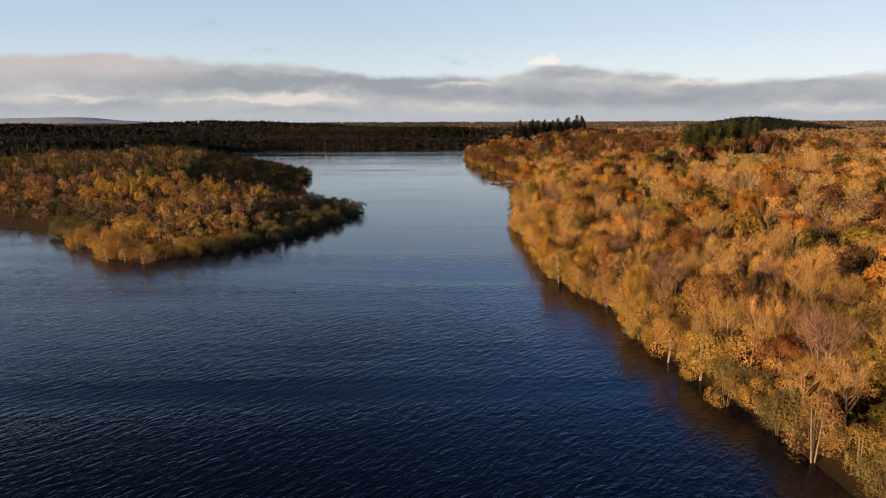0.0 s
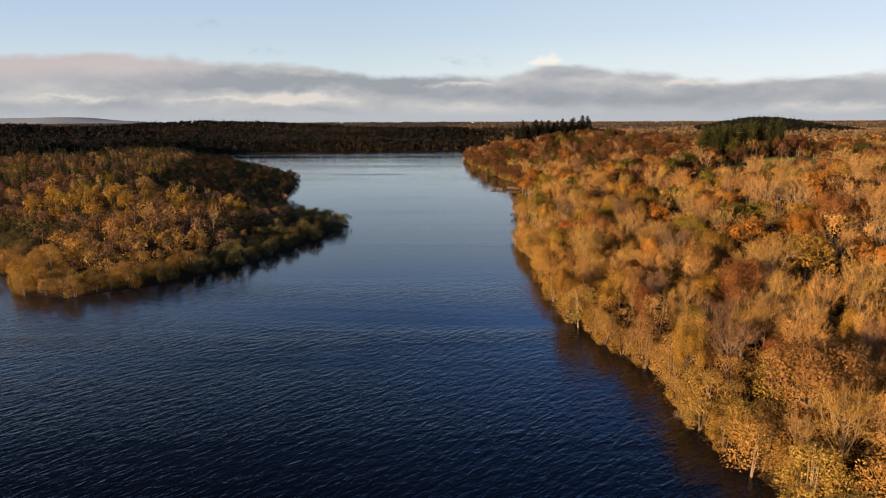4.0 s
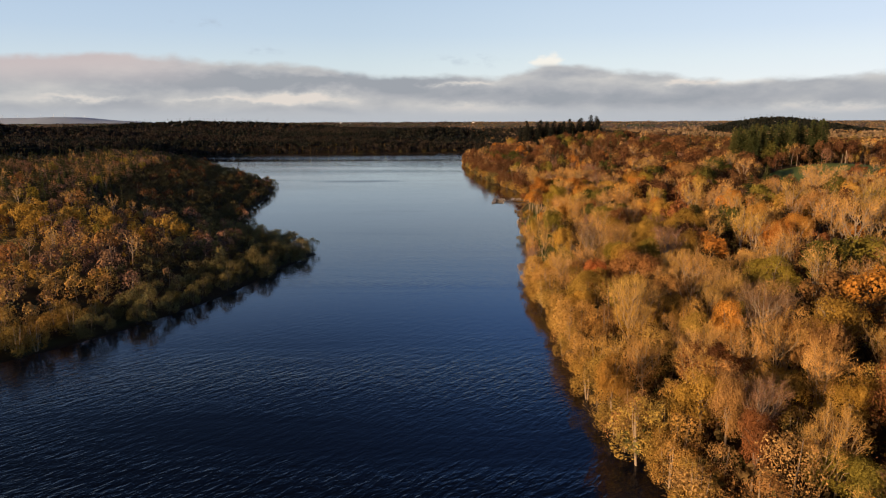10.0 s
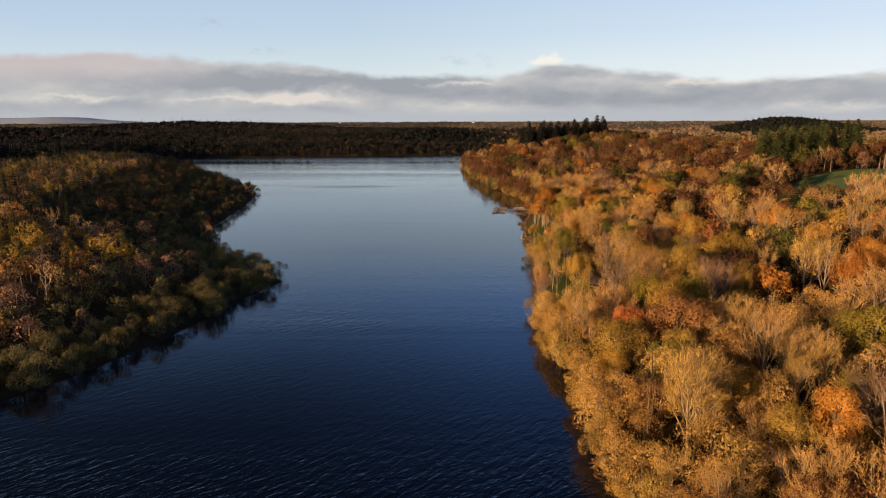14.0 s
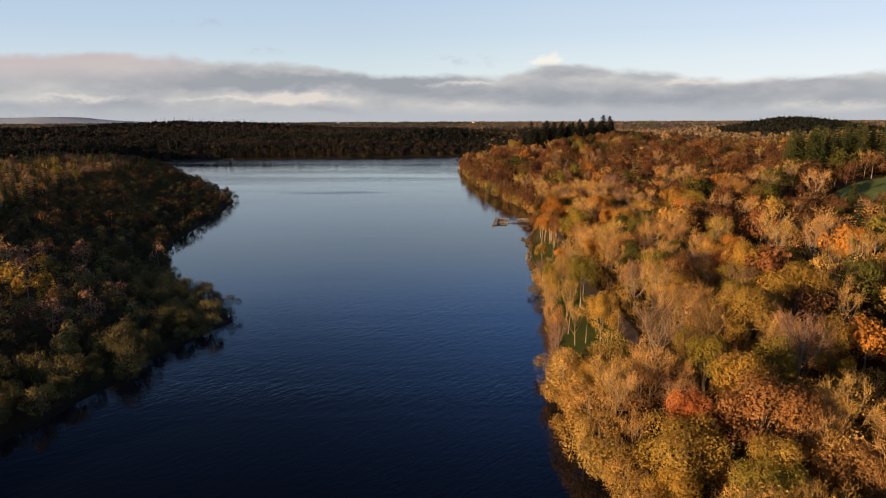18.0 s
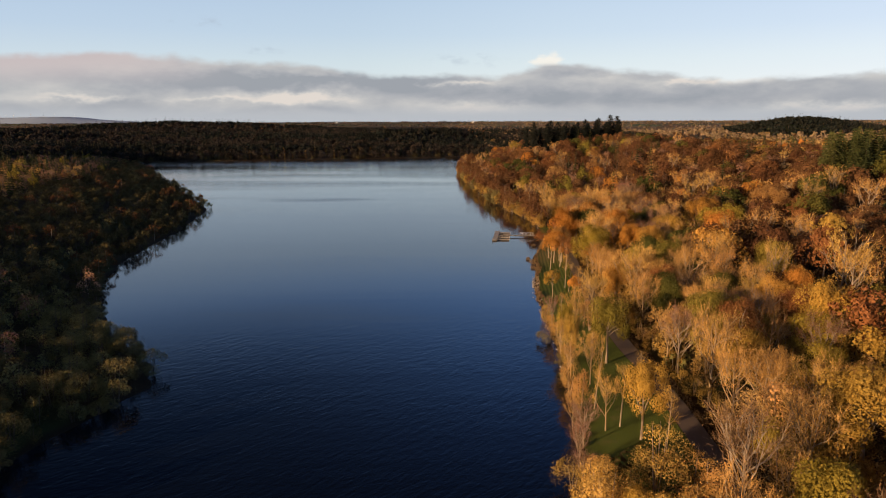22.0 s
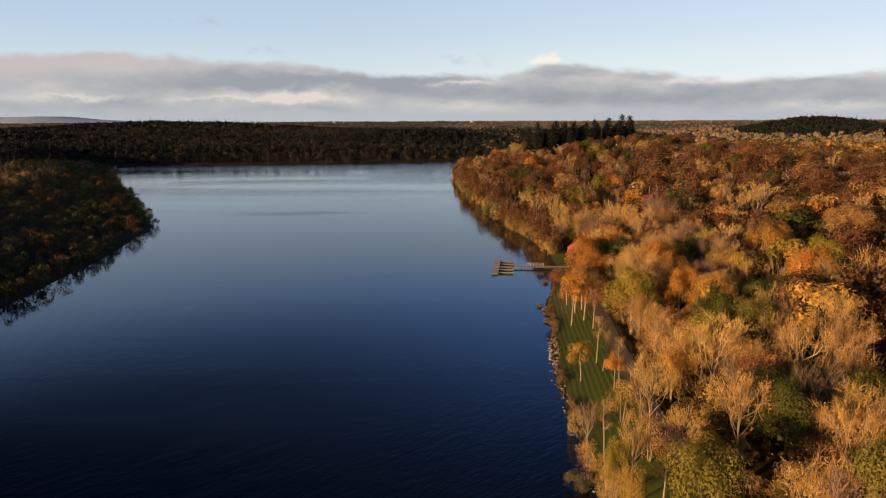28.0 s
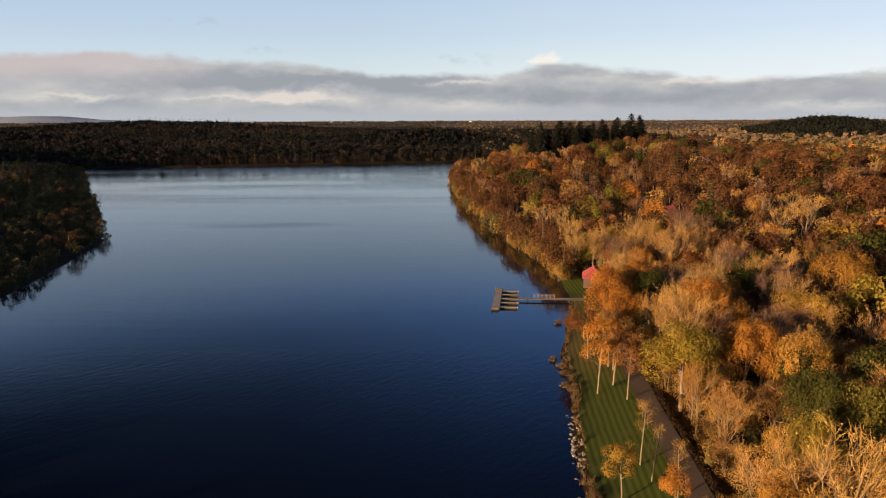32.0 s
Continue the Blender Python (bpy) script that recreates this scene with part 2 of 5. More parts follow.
def bark(name, a, b):
    m, n = material(name)
    v = n.mapping(place_of(n), (1, 1, 0.25))
    c = n.mix(n.noise(v, 3.0, 4.0), (*a, 1), (*b, 1))
    finish(n, principled(n, c, 0.9, bump=n.noise(v, 12.0, 3.0), strength=0.5))
    return m


M["bark"] = bark("grey_brown_bark", (0.16, 0.12, 0.085), (0.30, 0.24, 0.17))
M["palebark"] = bark("pale_bark", (0.19, 0.15, 0.10), (0.31, 0.25, 0.17))
M["tanbark"] = bark("tan_bark", (0.20, 0.14, 0.08), (0.33, 0.24, 0.13))
M["darkbark"] = bark("dark_bark", (0.06, 0.045, 0.03), (0.12, 0.09, 0.06))


def ground_material():
    m, n = material("leaf_litter_and_fields")
    p = place_of(n)
    big = n.noise(p, 0.03, 3.0)
    small = n.noise(p, 0.9, 5.0)
    litter = n.mix(small, (0.03, 0.021, 0.011, 1), (0.075, 0.047, 0.022, 1))
    litter = n.mix(n.step(big, 0.5, 0.68), litter, (0.06, 0.065, 0.022, 1))
    v = n.add("ShaderNodeTexVoronoi")
    v.feature = "F1"
    n.plug(v.inputs["Vector"], n.mapping(p, (1, 0.6, 0), rot=(0, 0, 0.4)))
    v.inputs["Scale"].default_value = 0.0065
    s = n.add("ShaderNodeSeparateColor")
    n.plug(s.inputs[0], v.outputs["Color"])
    fields = n.ramp(s.outputs[0], [(0.0, (0.10, 0.065, 0.03)), (0.3, (0.16, 0.10, 0.045)), (0.5, (0.06, 0.085, 0.025)), (0.62, (0.09, 0.07, 0.03)), (0.8, (0.19, 0.13, 0.06)), (1.0, (0.07, 0.10, 0.03))])
    fields = n.mix(1.0, fields, n.ramp(n.noise(p, 0.05, 5.0), [(0.3, 0.6), (0.7, 1.3)]), "MULTIPLY")
    xyz = n.add("ShaderNodeSeparateXYZ")
    n.plug(xyz.inputs[0], p)
    # far-left land darkened: cloud shade painted into the ground colour
    shaded_ground = n.mix(small, (0.012, 0.014, 0.009, 1), (0.026, 0.024, 0.014, 1))
    cloud_shade = n.math("MULTIPLY", n.step(n.math("MULTIPLY_ADD", xyz.outputs[1], -0.14, xyz.outputs[0]), 60.0, -120.0), n.step(xyz.outputs[1], 2900.0, 2300.0))
    fields = n.mix(cloud_shade, fields, shaded_ground)
    c = n.mix(n.step(xyz.outputs[1], 1000.0, 1350.0), litter, fields)
    mud = n.mix(n.step(xyz.outputs[2], 0.35, 0.05), c, (0.035, 0.025, 0.015, 1))
    finish(n, principled(n, mud, 0.95, bump=small, strength=0.6, dist=0.15, spec=0.1))
    return m


def water_material():
    m, n = material("lake_water")
    p = place_of(n)
    a = n.noise(n.mapping(n.mapping(p, rot=(0, 0, -0.80)), (0.42, 1.0, 1)), 0.95, 2.5, 0.5, 0.5)
    b = n.noise(n.mapping(n.mapping(p, rot=(0, 0, -0.62)), (0.5, 1.0, 1)), 2.3, 2.0, 0.5, 0.4)
    calm = n.noise(n.mapping(p, (0.22, 1.9, 1)), 0.013, 4.0, 0.55, 0.4)
    wind = n.ramp(calm, [(0.40, 0.25), (0.60, 1.0)])
    xyz = n.add("ShaderNodeSeparateXYZ")
    n.plug(xyz.inputs[0], p)
    lee = n.ramp(n.math("DIVIDE", xyz.outputs[1], 1000.0), [(0.0, 1.0), (0.14, 0.9), (0.2, 0.7), (0.27, 0.30), (0.36, 0.10), (0.5, 0.2), (0.78, 0.42), (0.86, 0.9), (1.0, 1.0)])
    cove = n.ramp(n.math("MULTIPLY_ADD", xyz.outputs[0], 0.005, 0.5), [(0.0, 0.9), (0.15, 0.8), (0.42, 0.8), (0.68, 1.0)])
    wind = n.math("MULTIPLY", n.math("MULTIPLY", wind, lee), cove)
    # cat's-paws: long ruffled streaks on the calm water
    torn = n.math("SUBTRACT", n.noise(n.mapping(p, (0.16, 1.5, 1)), 0.06, 5.0, 0.62, 0.6), 0.5)
    paws = 0.0
    for x0, y0, sx, sy, amount in ((-16, 326, 46, 15, 0.9), (-30, 386, 46, 12, 0.7), (-60, 545, 45, 16, 1.0), (-25, 470, 60, 14, 0.5), (-120, 380, 40, 12, 0.5), (-60, 640, 90, 20, 0.7), (-20, 730, 90, 22, 0.7), (-10, 590, 40, 14, 0.5)):
        u = n.math("DIVIDE", n.math("SUBTRACT", xyz.outputs[0], x0), sx)
        v = n.math("DIVIDE", n.math("SUBTRACT", xyz.outputs[1], y0), sy)
        r2 = n.math("MULTIPLY_ADD", torn, 3.2, n.math("ADD", n.math("MULTIPLY", u, u), n.math("MULTIPLY", v, v)))
        paws = n.math("ADD", paws, n.math("MULTIPLY", n.step(r2, 1.0, -0.5), amount))
    gloss = n.math("MULTIPLY_ADD", n.math("MINIMUM", paws, 1.0), 0.16, 0.05)
    h = n.math("MULTIPLY", n.math("ADD", a, n.math("MULTIPLY", b, 0.34)), wind)
    s = principled(n, (0.003, 0.0055, 0.012, 1), gloss, bump=h, strength=1.0, dist=0.23, spec=0.5)
    s.node.inputs["IOR"].default_value = 1.33
    finish(n, s)
    return m


def lawn_material():
    m, n = material("mown_grass")
    p = place_of(n)
    across = n.add("ShaderNodeAttribute", attr="across").outputs["Fac"]
    wob = n.math("MULTIPLY_ADD", n.noise(p, 0.22, 3.0), 3.2, n.math("MULTIPLY", across, 6.4))
    xyz = n.add("ShaderNodeSeparateXYZ")
    n.plug(xyz.inputs[0], p)
    stripe = n.math("MULTIPLY_ADD", n.math("MULTIPLY", n.math("SINE", wob), n.step(xyz.outputs[1], 312.0, 345.0)), 0.5, 0.5)
    g = n.mix(stripe, (0.062, 0.086, 0.016, 1), (0.108, 0.140, 0.028, 1))
    g = n.mix(n.math("MULTIPLY", n.step(n.noise(p, 0.35, 4.0), 0.56, 0.78), 0.7), g, (0.13, 0.115, 0.04, 1))
    dry = n.math("MULTIPLY", n.step(xyz.outputs[1], 374.0, 390.0), n.math("MULTIPLY", n.step(xyz.outputs[1], 432.0, 424.0), n.math("MULTIPLY_ADD", stripe, 0.5, 0.3)))
    g = n.mix(dry, g, (0.20, 0.145, 0.055, 1))
    finish(n, principled(n, g, 0.9, bump=n.noise(p, 9.0, 4.0), strength=0.8, dist=0.1, spec=0.1))
    return m


def plain(name, a, b, scale=2.0, rough=0.8, metal=0.0, strength=0.3):
    m, n = material(name)
    p = place_of(n)
    c = n.mix(n.noise(p, scale, 5.0), (*a, 1), (*b, 1))
    c = n.mix(n.math("MULTIPLY", n.step(n.noise(p, scale * 0.2, 3.0), 0.5, 0.7), 0.4), c, (*[0.6 * v for v in a], 1))
    finish(n, principled(n, c, rough, metal, bump=n.noise(p, scale * 6, 3.0), strength=strength, dist=0.02))
    return m


M["ground"] = ground_material()
M["water"] = water_material()
M["lawn"] = lawn_material()
M["pasture"] = plain("pasture_grass", (0.07, 0.12, 0.025), (0.11, 0.16, 0.04), 0.15, 0.9)
M["track"] = plain("damp_tarmac", (0.085, 0.066, 0.054), (0.13, 0.10, 0.082), 1.2, 0.7)
M["stone"] = plain("lake_stones", (0.15, 0.125, 0.10), (0.30, 0.26, 0.21), 1.5, 0.85, strength=0.6)
M["palestone"] = plain("pale_lake_stones", (0.24, 0.215, 0.18), (0.36, 0.33, 0.29), 1.5, 0.85, strength=0.6)
M["deck"] = plain("weathered_decking", (0.21, 0.19, 0.165), (0.36, 0.335, 0.295), 2.5, 0.8)
M["float"] = plain("dark_float", (0.05, 0.05, 0.05), (0.10, 0.09, 0.08), 2.0, 0.6)
M["rail"] = plain("galvanised_rail", (0.45, 0.45, 0.45), (0.6, 0.6, 0.6), 3.0, 0.4, 0.7)
M["redroof"] = plain("red_metal_roof", (0.32, 0.07, 0.07), (0.40, 0.11, 0.105), 1.0, 0.5)
M["shedwall"] = plain("brown_boarding", (0.10, 0.07, 0.055), (0.16, 0.112, 0.085), 1.5, 0.85)
M["door"] = plain("dark_door", (0.04, 0.035, 0.03), (0.07, 0.06, 0.05), 2.0, 0.7)
# blue-grey of the moor is aerial haze put into its base colour
M["moor"] = plain("haze_tinted_moorland", (0.25, 0.33, 0.43), (0.32, 0.40, 0.50), 0.006, 0.95, strength=0.0)
M["white"] = plain("white_render", (0.45, 0.45, 0.43), (0.55, 0.55, 0.53), 0.5, 0.8)
M["slate"] = plain("grey_slate", (0.12, 0.12, 0.13), (0.18, 0.18, 0.19), 0.5, 0.7)

# ------------------------------------------------------------------ plan of the shore
RIGHT = [(120, -800), (60, -40), (50, 30), (47, 66), (44, 88), (39.5, 108), (38.5, 120), (38.5, 138), (32, 158), (29, 176), (29.5, 200), (31.5, 220),
         (29.5, 240), (29.5, 256), (33.5, 285), (35, 305), (36.5, 345), (38, 358), (40.5, 375), (42, 390), (46, 407), (50.3, 424), (50.6, 438), (51.3, 450), (51.5, 465),
         (45, 492), (40, 524), (34, 575), (30, 625), (26, 690), (25, 720), (28, 800), (37, 880), (120, 915), (150, 945)]
FAR = [(110, 975), (44, 950), (-28, 934), (-136, 908), (-238, 889), (-318, 870)]
LEFT = [(-223, 707), (-157, 597), (-106, 506), (-94, 440), (-90, 390), (-81, 358), (-58, 318), (-40, 299), (-36.5, 290), (-42, 275), (-48, 246), (-56, 226), (-66, 208),
        (-76, 196), (-90, 186), (-102, 188), (-127, 213), (-150, 238), (-180, 252), (-270, 275), (-420, 300), (-700, 280), (-900, 0), (-900, -800)]
LAKE = np.array(RIGHT + FAR + LEFT, float)


def shore_distance(x, y):
    """Metres from the shoreline: positive on land, negative on the lake."""
    x, y = np.atleast_1d(x).astype(float), np.atleast_1d(y).astype(float)
    best, inside = np.full(x.shape, 1e9), np.zeros(x.shape, bool)
    for (ax, ay), (bx, by) in zip(LAKE, np.roll(LAKE, -1, axis=0)):
        dx, dy = bx - ax, by - ay
        k = np.clip(((x - ax) * dx + (y - ay) * dy) / (dx * dx + dy * dy), 0, 1)
        best = np.minimum(best, np.hypot(x - ax - k * dx, y - ay - k * dy))
        cross = (ay > y) != (by > y)
        if dy:
            inside ^= cross & (x < ax + (y - ay) * dx / dy)
    return np.where(inside, -best, best)


def smooth(a, b, v):
    k = np.clip((v - a) / (b - a), 0, 1)
    return k * k * (3 - 2 * k)


def ground_height(x, y, d=None):
    x, y = np.atleast_1d(x).astype(float), np.atleast_1d(y).astype(float)
    d = shore_distance(x, y) if d is None else d
    right = smooth(10, 40, x)
    far = smooth(850, 1000, y)
    near = right * 0.10 * np.clip(d - 22, 0, 110) + (1 - right) * 0.125 * np.clip(d - 12, 0, 80)
    away = 0.028 * np.clip(d - 20, 0, 420) + 0.0036 * np.clip(y - 1400, 0, 4000)
    z = 0.25 * np.clip(d, 0, 1) + 0.05 * np.minimum(d, 22) + (1 - far) * near + far * away
    z = z + 13 * np.exp(-((x - 130) / 85) ** 2 - ((y - 755) / 130) ** 2) * np.clip(d / 45, 0, 1)
    dome = np.where(x < 600, (x - 600) / 84, (x - 600) / 125)
    z = z + 24 * np.exp(-dome ** 2 - ((y - 1270) / 105) ** 2)
    left = smooth(120, -20, x) * smooth(900, 1000, y)
    z = z + left * (8 + 7 * np.sin(x * 0.0083 + 0.9)) * np.exp(-((y - 1165 - 0.16 * x) / 62) ** 2)
    z = z + left * (9 + 8 * np.sin(x * 0.0067 - 1.2)) * np.exp(-((y - 1410 + 0.1 * x) / 75) ** 2)
    z = z + 9 * np.exp(-((x + 330) / 260) ** 2 - ((y - 1650) / 160) ** 2)
    z = z + 8 * np.exp(-((x - 212) / 48) ** 2 - ((y - 438) / 34) ** 2)
    roll = np.sin(x * 0.021 + 1.3) * np.sin(y * 0.017 + 0.4) + 0.6 * np.sin(x * 0.047 + y * 0.031)
    z = z + 1.4 * roll * np.clip((d - 25) / 120, 0, 1) * (1 + 1.2 * smooth(1500, 4000, y))
    return np.where(d > 0, z, np.maximum(-3.0, 0.15 * d))


def height(x, y):
    return float(ground_height(x, y)[0])


# ------------------------------------------------------------------ mesh tools
def soup(name, V, F, mats, idx=None, tint=None, attr="tint"):
    me = bpy.data.meshes.new(name)
    V, F = np.asarray(V, np.float32), np.asarray(F, np.int32)
    me.vertices.add(len(V))
    me.vertices.foreach_set("co", V.ravel())
    me.loops.add(F.size)
    me.loops.foreach_set("vertex_index", F.ravel())
    me.polygons.add(len(F))
    me.polygons.foreach_set("loop_start", np.arange(len(F), dtype=np.int32) * F.shape[1])
    for m in mats:
        me.materials.append(m)
    if idx is not None:
        me.polygons.foreach_set("material_index", np.asarray(idx, np.int32))
    if tint is not None:
        a = me.attributes.new(attr, "FLOAT", "POINT")
        a.data.foreach_set("value", np.asarray(tint, np.float32))
    me.update()
    me.validate()
    return me


def part(name, mesh, parent, label=""):
    ob = new(name, mesh)
    ob.parent = parent
    return tagged(ob, label)


def bm_mesh(name, bm, mat):
    me = bpy.data.meshes.new(name)
    bm.to_mesh(me)
    bm.free()
    me.materials.append(mat)
    return me


def box(bm, size, at=(0, 0, 0), rz=0.0, bevel=0.0, rx=0.0, ry=0.0):
    made = bmesh.ops.create_cube(bm, size=1.0)["verts"]
    bmesh.ops.scale(bm, vec=size, verts=made)
    if bevel:
        es = list({e for v in made for e in v.link_edges})
        made = list({v for f in bmesh.ops.bevel(bm, geom=es, offset=bevel, segments=1, affect="EDGES")["faces"] for v in f.verts} | {v for v in made if v.is_valid})
    bmesh.ops.transform(bm, matrix=pose(*at, math.degrees(rx), math.degrees(ry), math.degrees(rz)), verts=made)


class Shape:
    """Triangles of bark (0) and of leaves (1), gathered in arrays."""

    def __init__(self):
        self.v, self.f, self.k, self.n = [], [], [], 0

    def push(self, v, f, k):
        self.v.append(v), self.f.append(f + self.n), self.k.append(np.full(len(f), k))
        self.n += len(v)

    def tube(self, pts, radii, sides=5, k=0):
        pts = np.asarray(pts, float)
        rings = []
        for i, (p, r) in enumerate(zip(pts, radii)):
            t = pts[min(i + 1, len(pts) - 1)] - pts[max(i - 1, 0)]
            t = t / (np.linalg.norm(t) + 1e-9)
            a = np.cross(t, (0.3, 1, 0.2))
            a = a / np.linalg.norm(a)
            b = np.cross(t, a)
            ang = np.arange(sides) * 2 * np.pi / sides
            rings.append(p + r * (np.cos(ang)[:, None] * a + np.sin(ang)[:, None] * b))
        v = np.concatenate(rings)
        f = []
        for i in range(len(pts) - 1):
            for j in range(sides):
                q = (j + 1) % sides
                f += [(i * sides + j, i * sides + q, (i + 1) * sides + q), (i * sides + j, (i + 1) * sides + q, (i + 1) * sides + j)]
        self.push(v, np.array(f), k)

    def leaves(self, rng, c, long, wide, k=1):
        n = len(c)
        a = rng.normal(size=(n, 3))
        a /= np.linalg.norm(a, axis=1)[:, None]
        b = np.cross(a, rng.normal(size=(n, 3)))
        b /= np.linalg.norm(b, axis=1)[:, None]
        s = rng.uniform(0.7, 1.3, (n, 1))
        v = np.stack([c + a * long * s, c + b * wide * s, c - a * long * s, c - b * wide * s], 1).reshape(-1, 3)
        i = np.arange(n)[:, None] * 4
        self.push(v, np.concatenate([i + (0, 1, 2), i + (0, 2, 3)]), k)

    def slivers(self, rng, c, way, long, wide, k=1):
        n = len(c)
        b = np.cross(way, rng.normal(size=(n, 3)))
        b /= np.linalg.norm(b, axis=1)[:, None] + 1e-9
        s = rng.uniform(0.6, 1.3, (n, 1))
        v = np.stack([c + b * wide * 0.5, c - b * wide * 0.5, c + way * long * s], 1).reshape(-1, 3)
        self.push(v, np.arange(3 * n).reshape(-1, 3), k)

    def canopy(self, rng, centre, radii, lumps, n, size, jit=0.45, twig=0.0, thick=0.1, low=-0.35, k=1):
        """Leaves, or twigs, over the lobes of a crown, turned outwards as leaves are."""
        radii = np.array(radii, float)
        at = sphere_points(rng, lumps)
        at[:, 2] = np.where(at[:, 2] < low, -at[:, 2], at[:, 2])
        c = at * radii * rng.uniform(0.45, 0.8, (lumps, 1)) + centre
        rj = (radii[0] * 0.6 + radii[2] * 0.4) * rng.uniform(0.3, 0.5, lumps)
        j = rng.integers(0, lumps, n)
        q = unit(sphere_points(rng, n) + at[j] * 0.6)
        p = c[j] + q * (rj[j] * rng.uniform(0.7, 1.06, n))[:, None]
        if twig:
            self.slivers(rng, p - q * twig * 0.4, unit(q + rng.normal(size=(n, 3)) * jit + (0, 0, 0.75)), twig, thick, k)
            return
        nrm = unit(q + rng.normal(size=(n, 3)) * jit)
        t1 = unit(np.cross(nrm, rng.normal(size=(n, 3))))
        t2 = np.cross(nrm, t1)
        z = size * rng.uniform(0.6, 1.35, (n, 1))
        v = np.stack([p + t1 * z, p + (t2 * 0.87 - t1 * 0.5) * z, p - (t2 * 0.87 + t1 * 0.5) * z], 1).reshape(-1, 3)
        self.push(v, np.arange(3 * n).reshape(-1, 3), k)

    def arrays(self):
        return np.concatenate(self.v), np.concatenate(self.f), np.concatenate(self.k)


def unit(v):
    return v / (np.linalg.norm(v, axis=-1, keepdims=True) + 1e-9)


def sphere_points(rng, n):
    return unit(rng.normal(size=(n, 3)))


def broad_crown(seed, lumps, n, leaf, high=12.0, wide=4.6, trunk=True):
    """A lesser tree of the wood: a lobed leafy crown on a short stem."""
    rng, s = np.random.default_rng(seed), Shape()
    if trunk:
        s.tube([(0, 0, -0.6), (0, 0, high * 0.5)], (0.26, 0.12), 4)
    s.canopy(rng, (0, 0, high * 0.57), (wide, wide, high * 0.42), lumps, n, leaf, 0.32)
    return s.arrays()


def brush_crown(seed, lumps, twigs, long, thick, leaves, leaf, high=10.5, wide=3.6, low=0.46):
    """A brushy tree, twigs down to the ground."""
    rng, s = np.random.default_rng(seed), Shape()
    for i in range(3 if twigs > 300 else 1):
        a = rng.uniform(0, 6.28)
        s.tube([(0.2 * np.cos(a), 0.2 * np.sin(a), -0.6), (0.9 * np.cos(a), 0.9 * np.sin(a), high * 0.6), (1.1 * np.cos(a), 1.1 * np.sin(a), high * 0.9)], (0.12, 0.07, 0.02), 3)
    s.canopy(rng, (0, 0, high * low), (wide, wide, high * 0.46), lumps, leaves, leaf, 0.4, low=-0.8)
    s.canopy(rng, (0, 0, high * low), (wide, wide, high * 0.46), lumps, twigs, 0, 0.4, long, thick, low=-0.8)
    return s.arrays()


def broadleaf(seed, clumps, per, leaf, high=12.0, wide=4.6):
    """Rounded crown of many leafy clumps on limbs."""
    rng, s = np.random.default_rng(seed), Shape()
    fork = high * 0.32
    s.tube([(0, 0, -0.6), (0.1, 0.05, fork * 0.5), (0.05, -0.1, fork), (0.0, 0.1, high * 0.7)], (0.34, 0.27, 0.22, 0.06), 5)
    dirs = sphere_points(rng, clumps)
    dirs[:, 2] = np.abs(dirs[:, 2]) * 1.3 - 0.5
    rad = rng.uniform(0.3, 1.0, (clumps, 1)) ** 0.7
    c = unit(dirs) * rad * (wide * 0.8, wide * 0.8, high * 0.34) * rng.uniform(0.85, 1.12, (1, 3)) + (0, 0, high * 0.6)
    for p in c[::2]:
        s.tube([(0, 0, fork * rng.uniform(0.8, 1.5)), p * (0.5, 0.5, 1) + (0, 0, -0.8), p], (0.12, 0.08, 0.03), 3)
    s.canopy(rng, (0, 0, high * 0.57), (wide, wide, high * 0.43), clumps, per * clumps, leaf, 0.26)
    s.canopy(rng, (0, 0, high * 0.57), (wide * 0.7, wide * 0.7, high * 0.3), clumps // 2, per * clumps // 5, leaf * 1.3)
    return s.arrays()


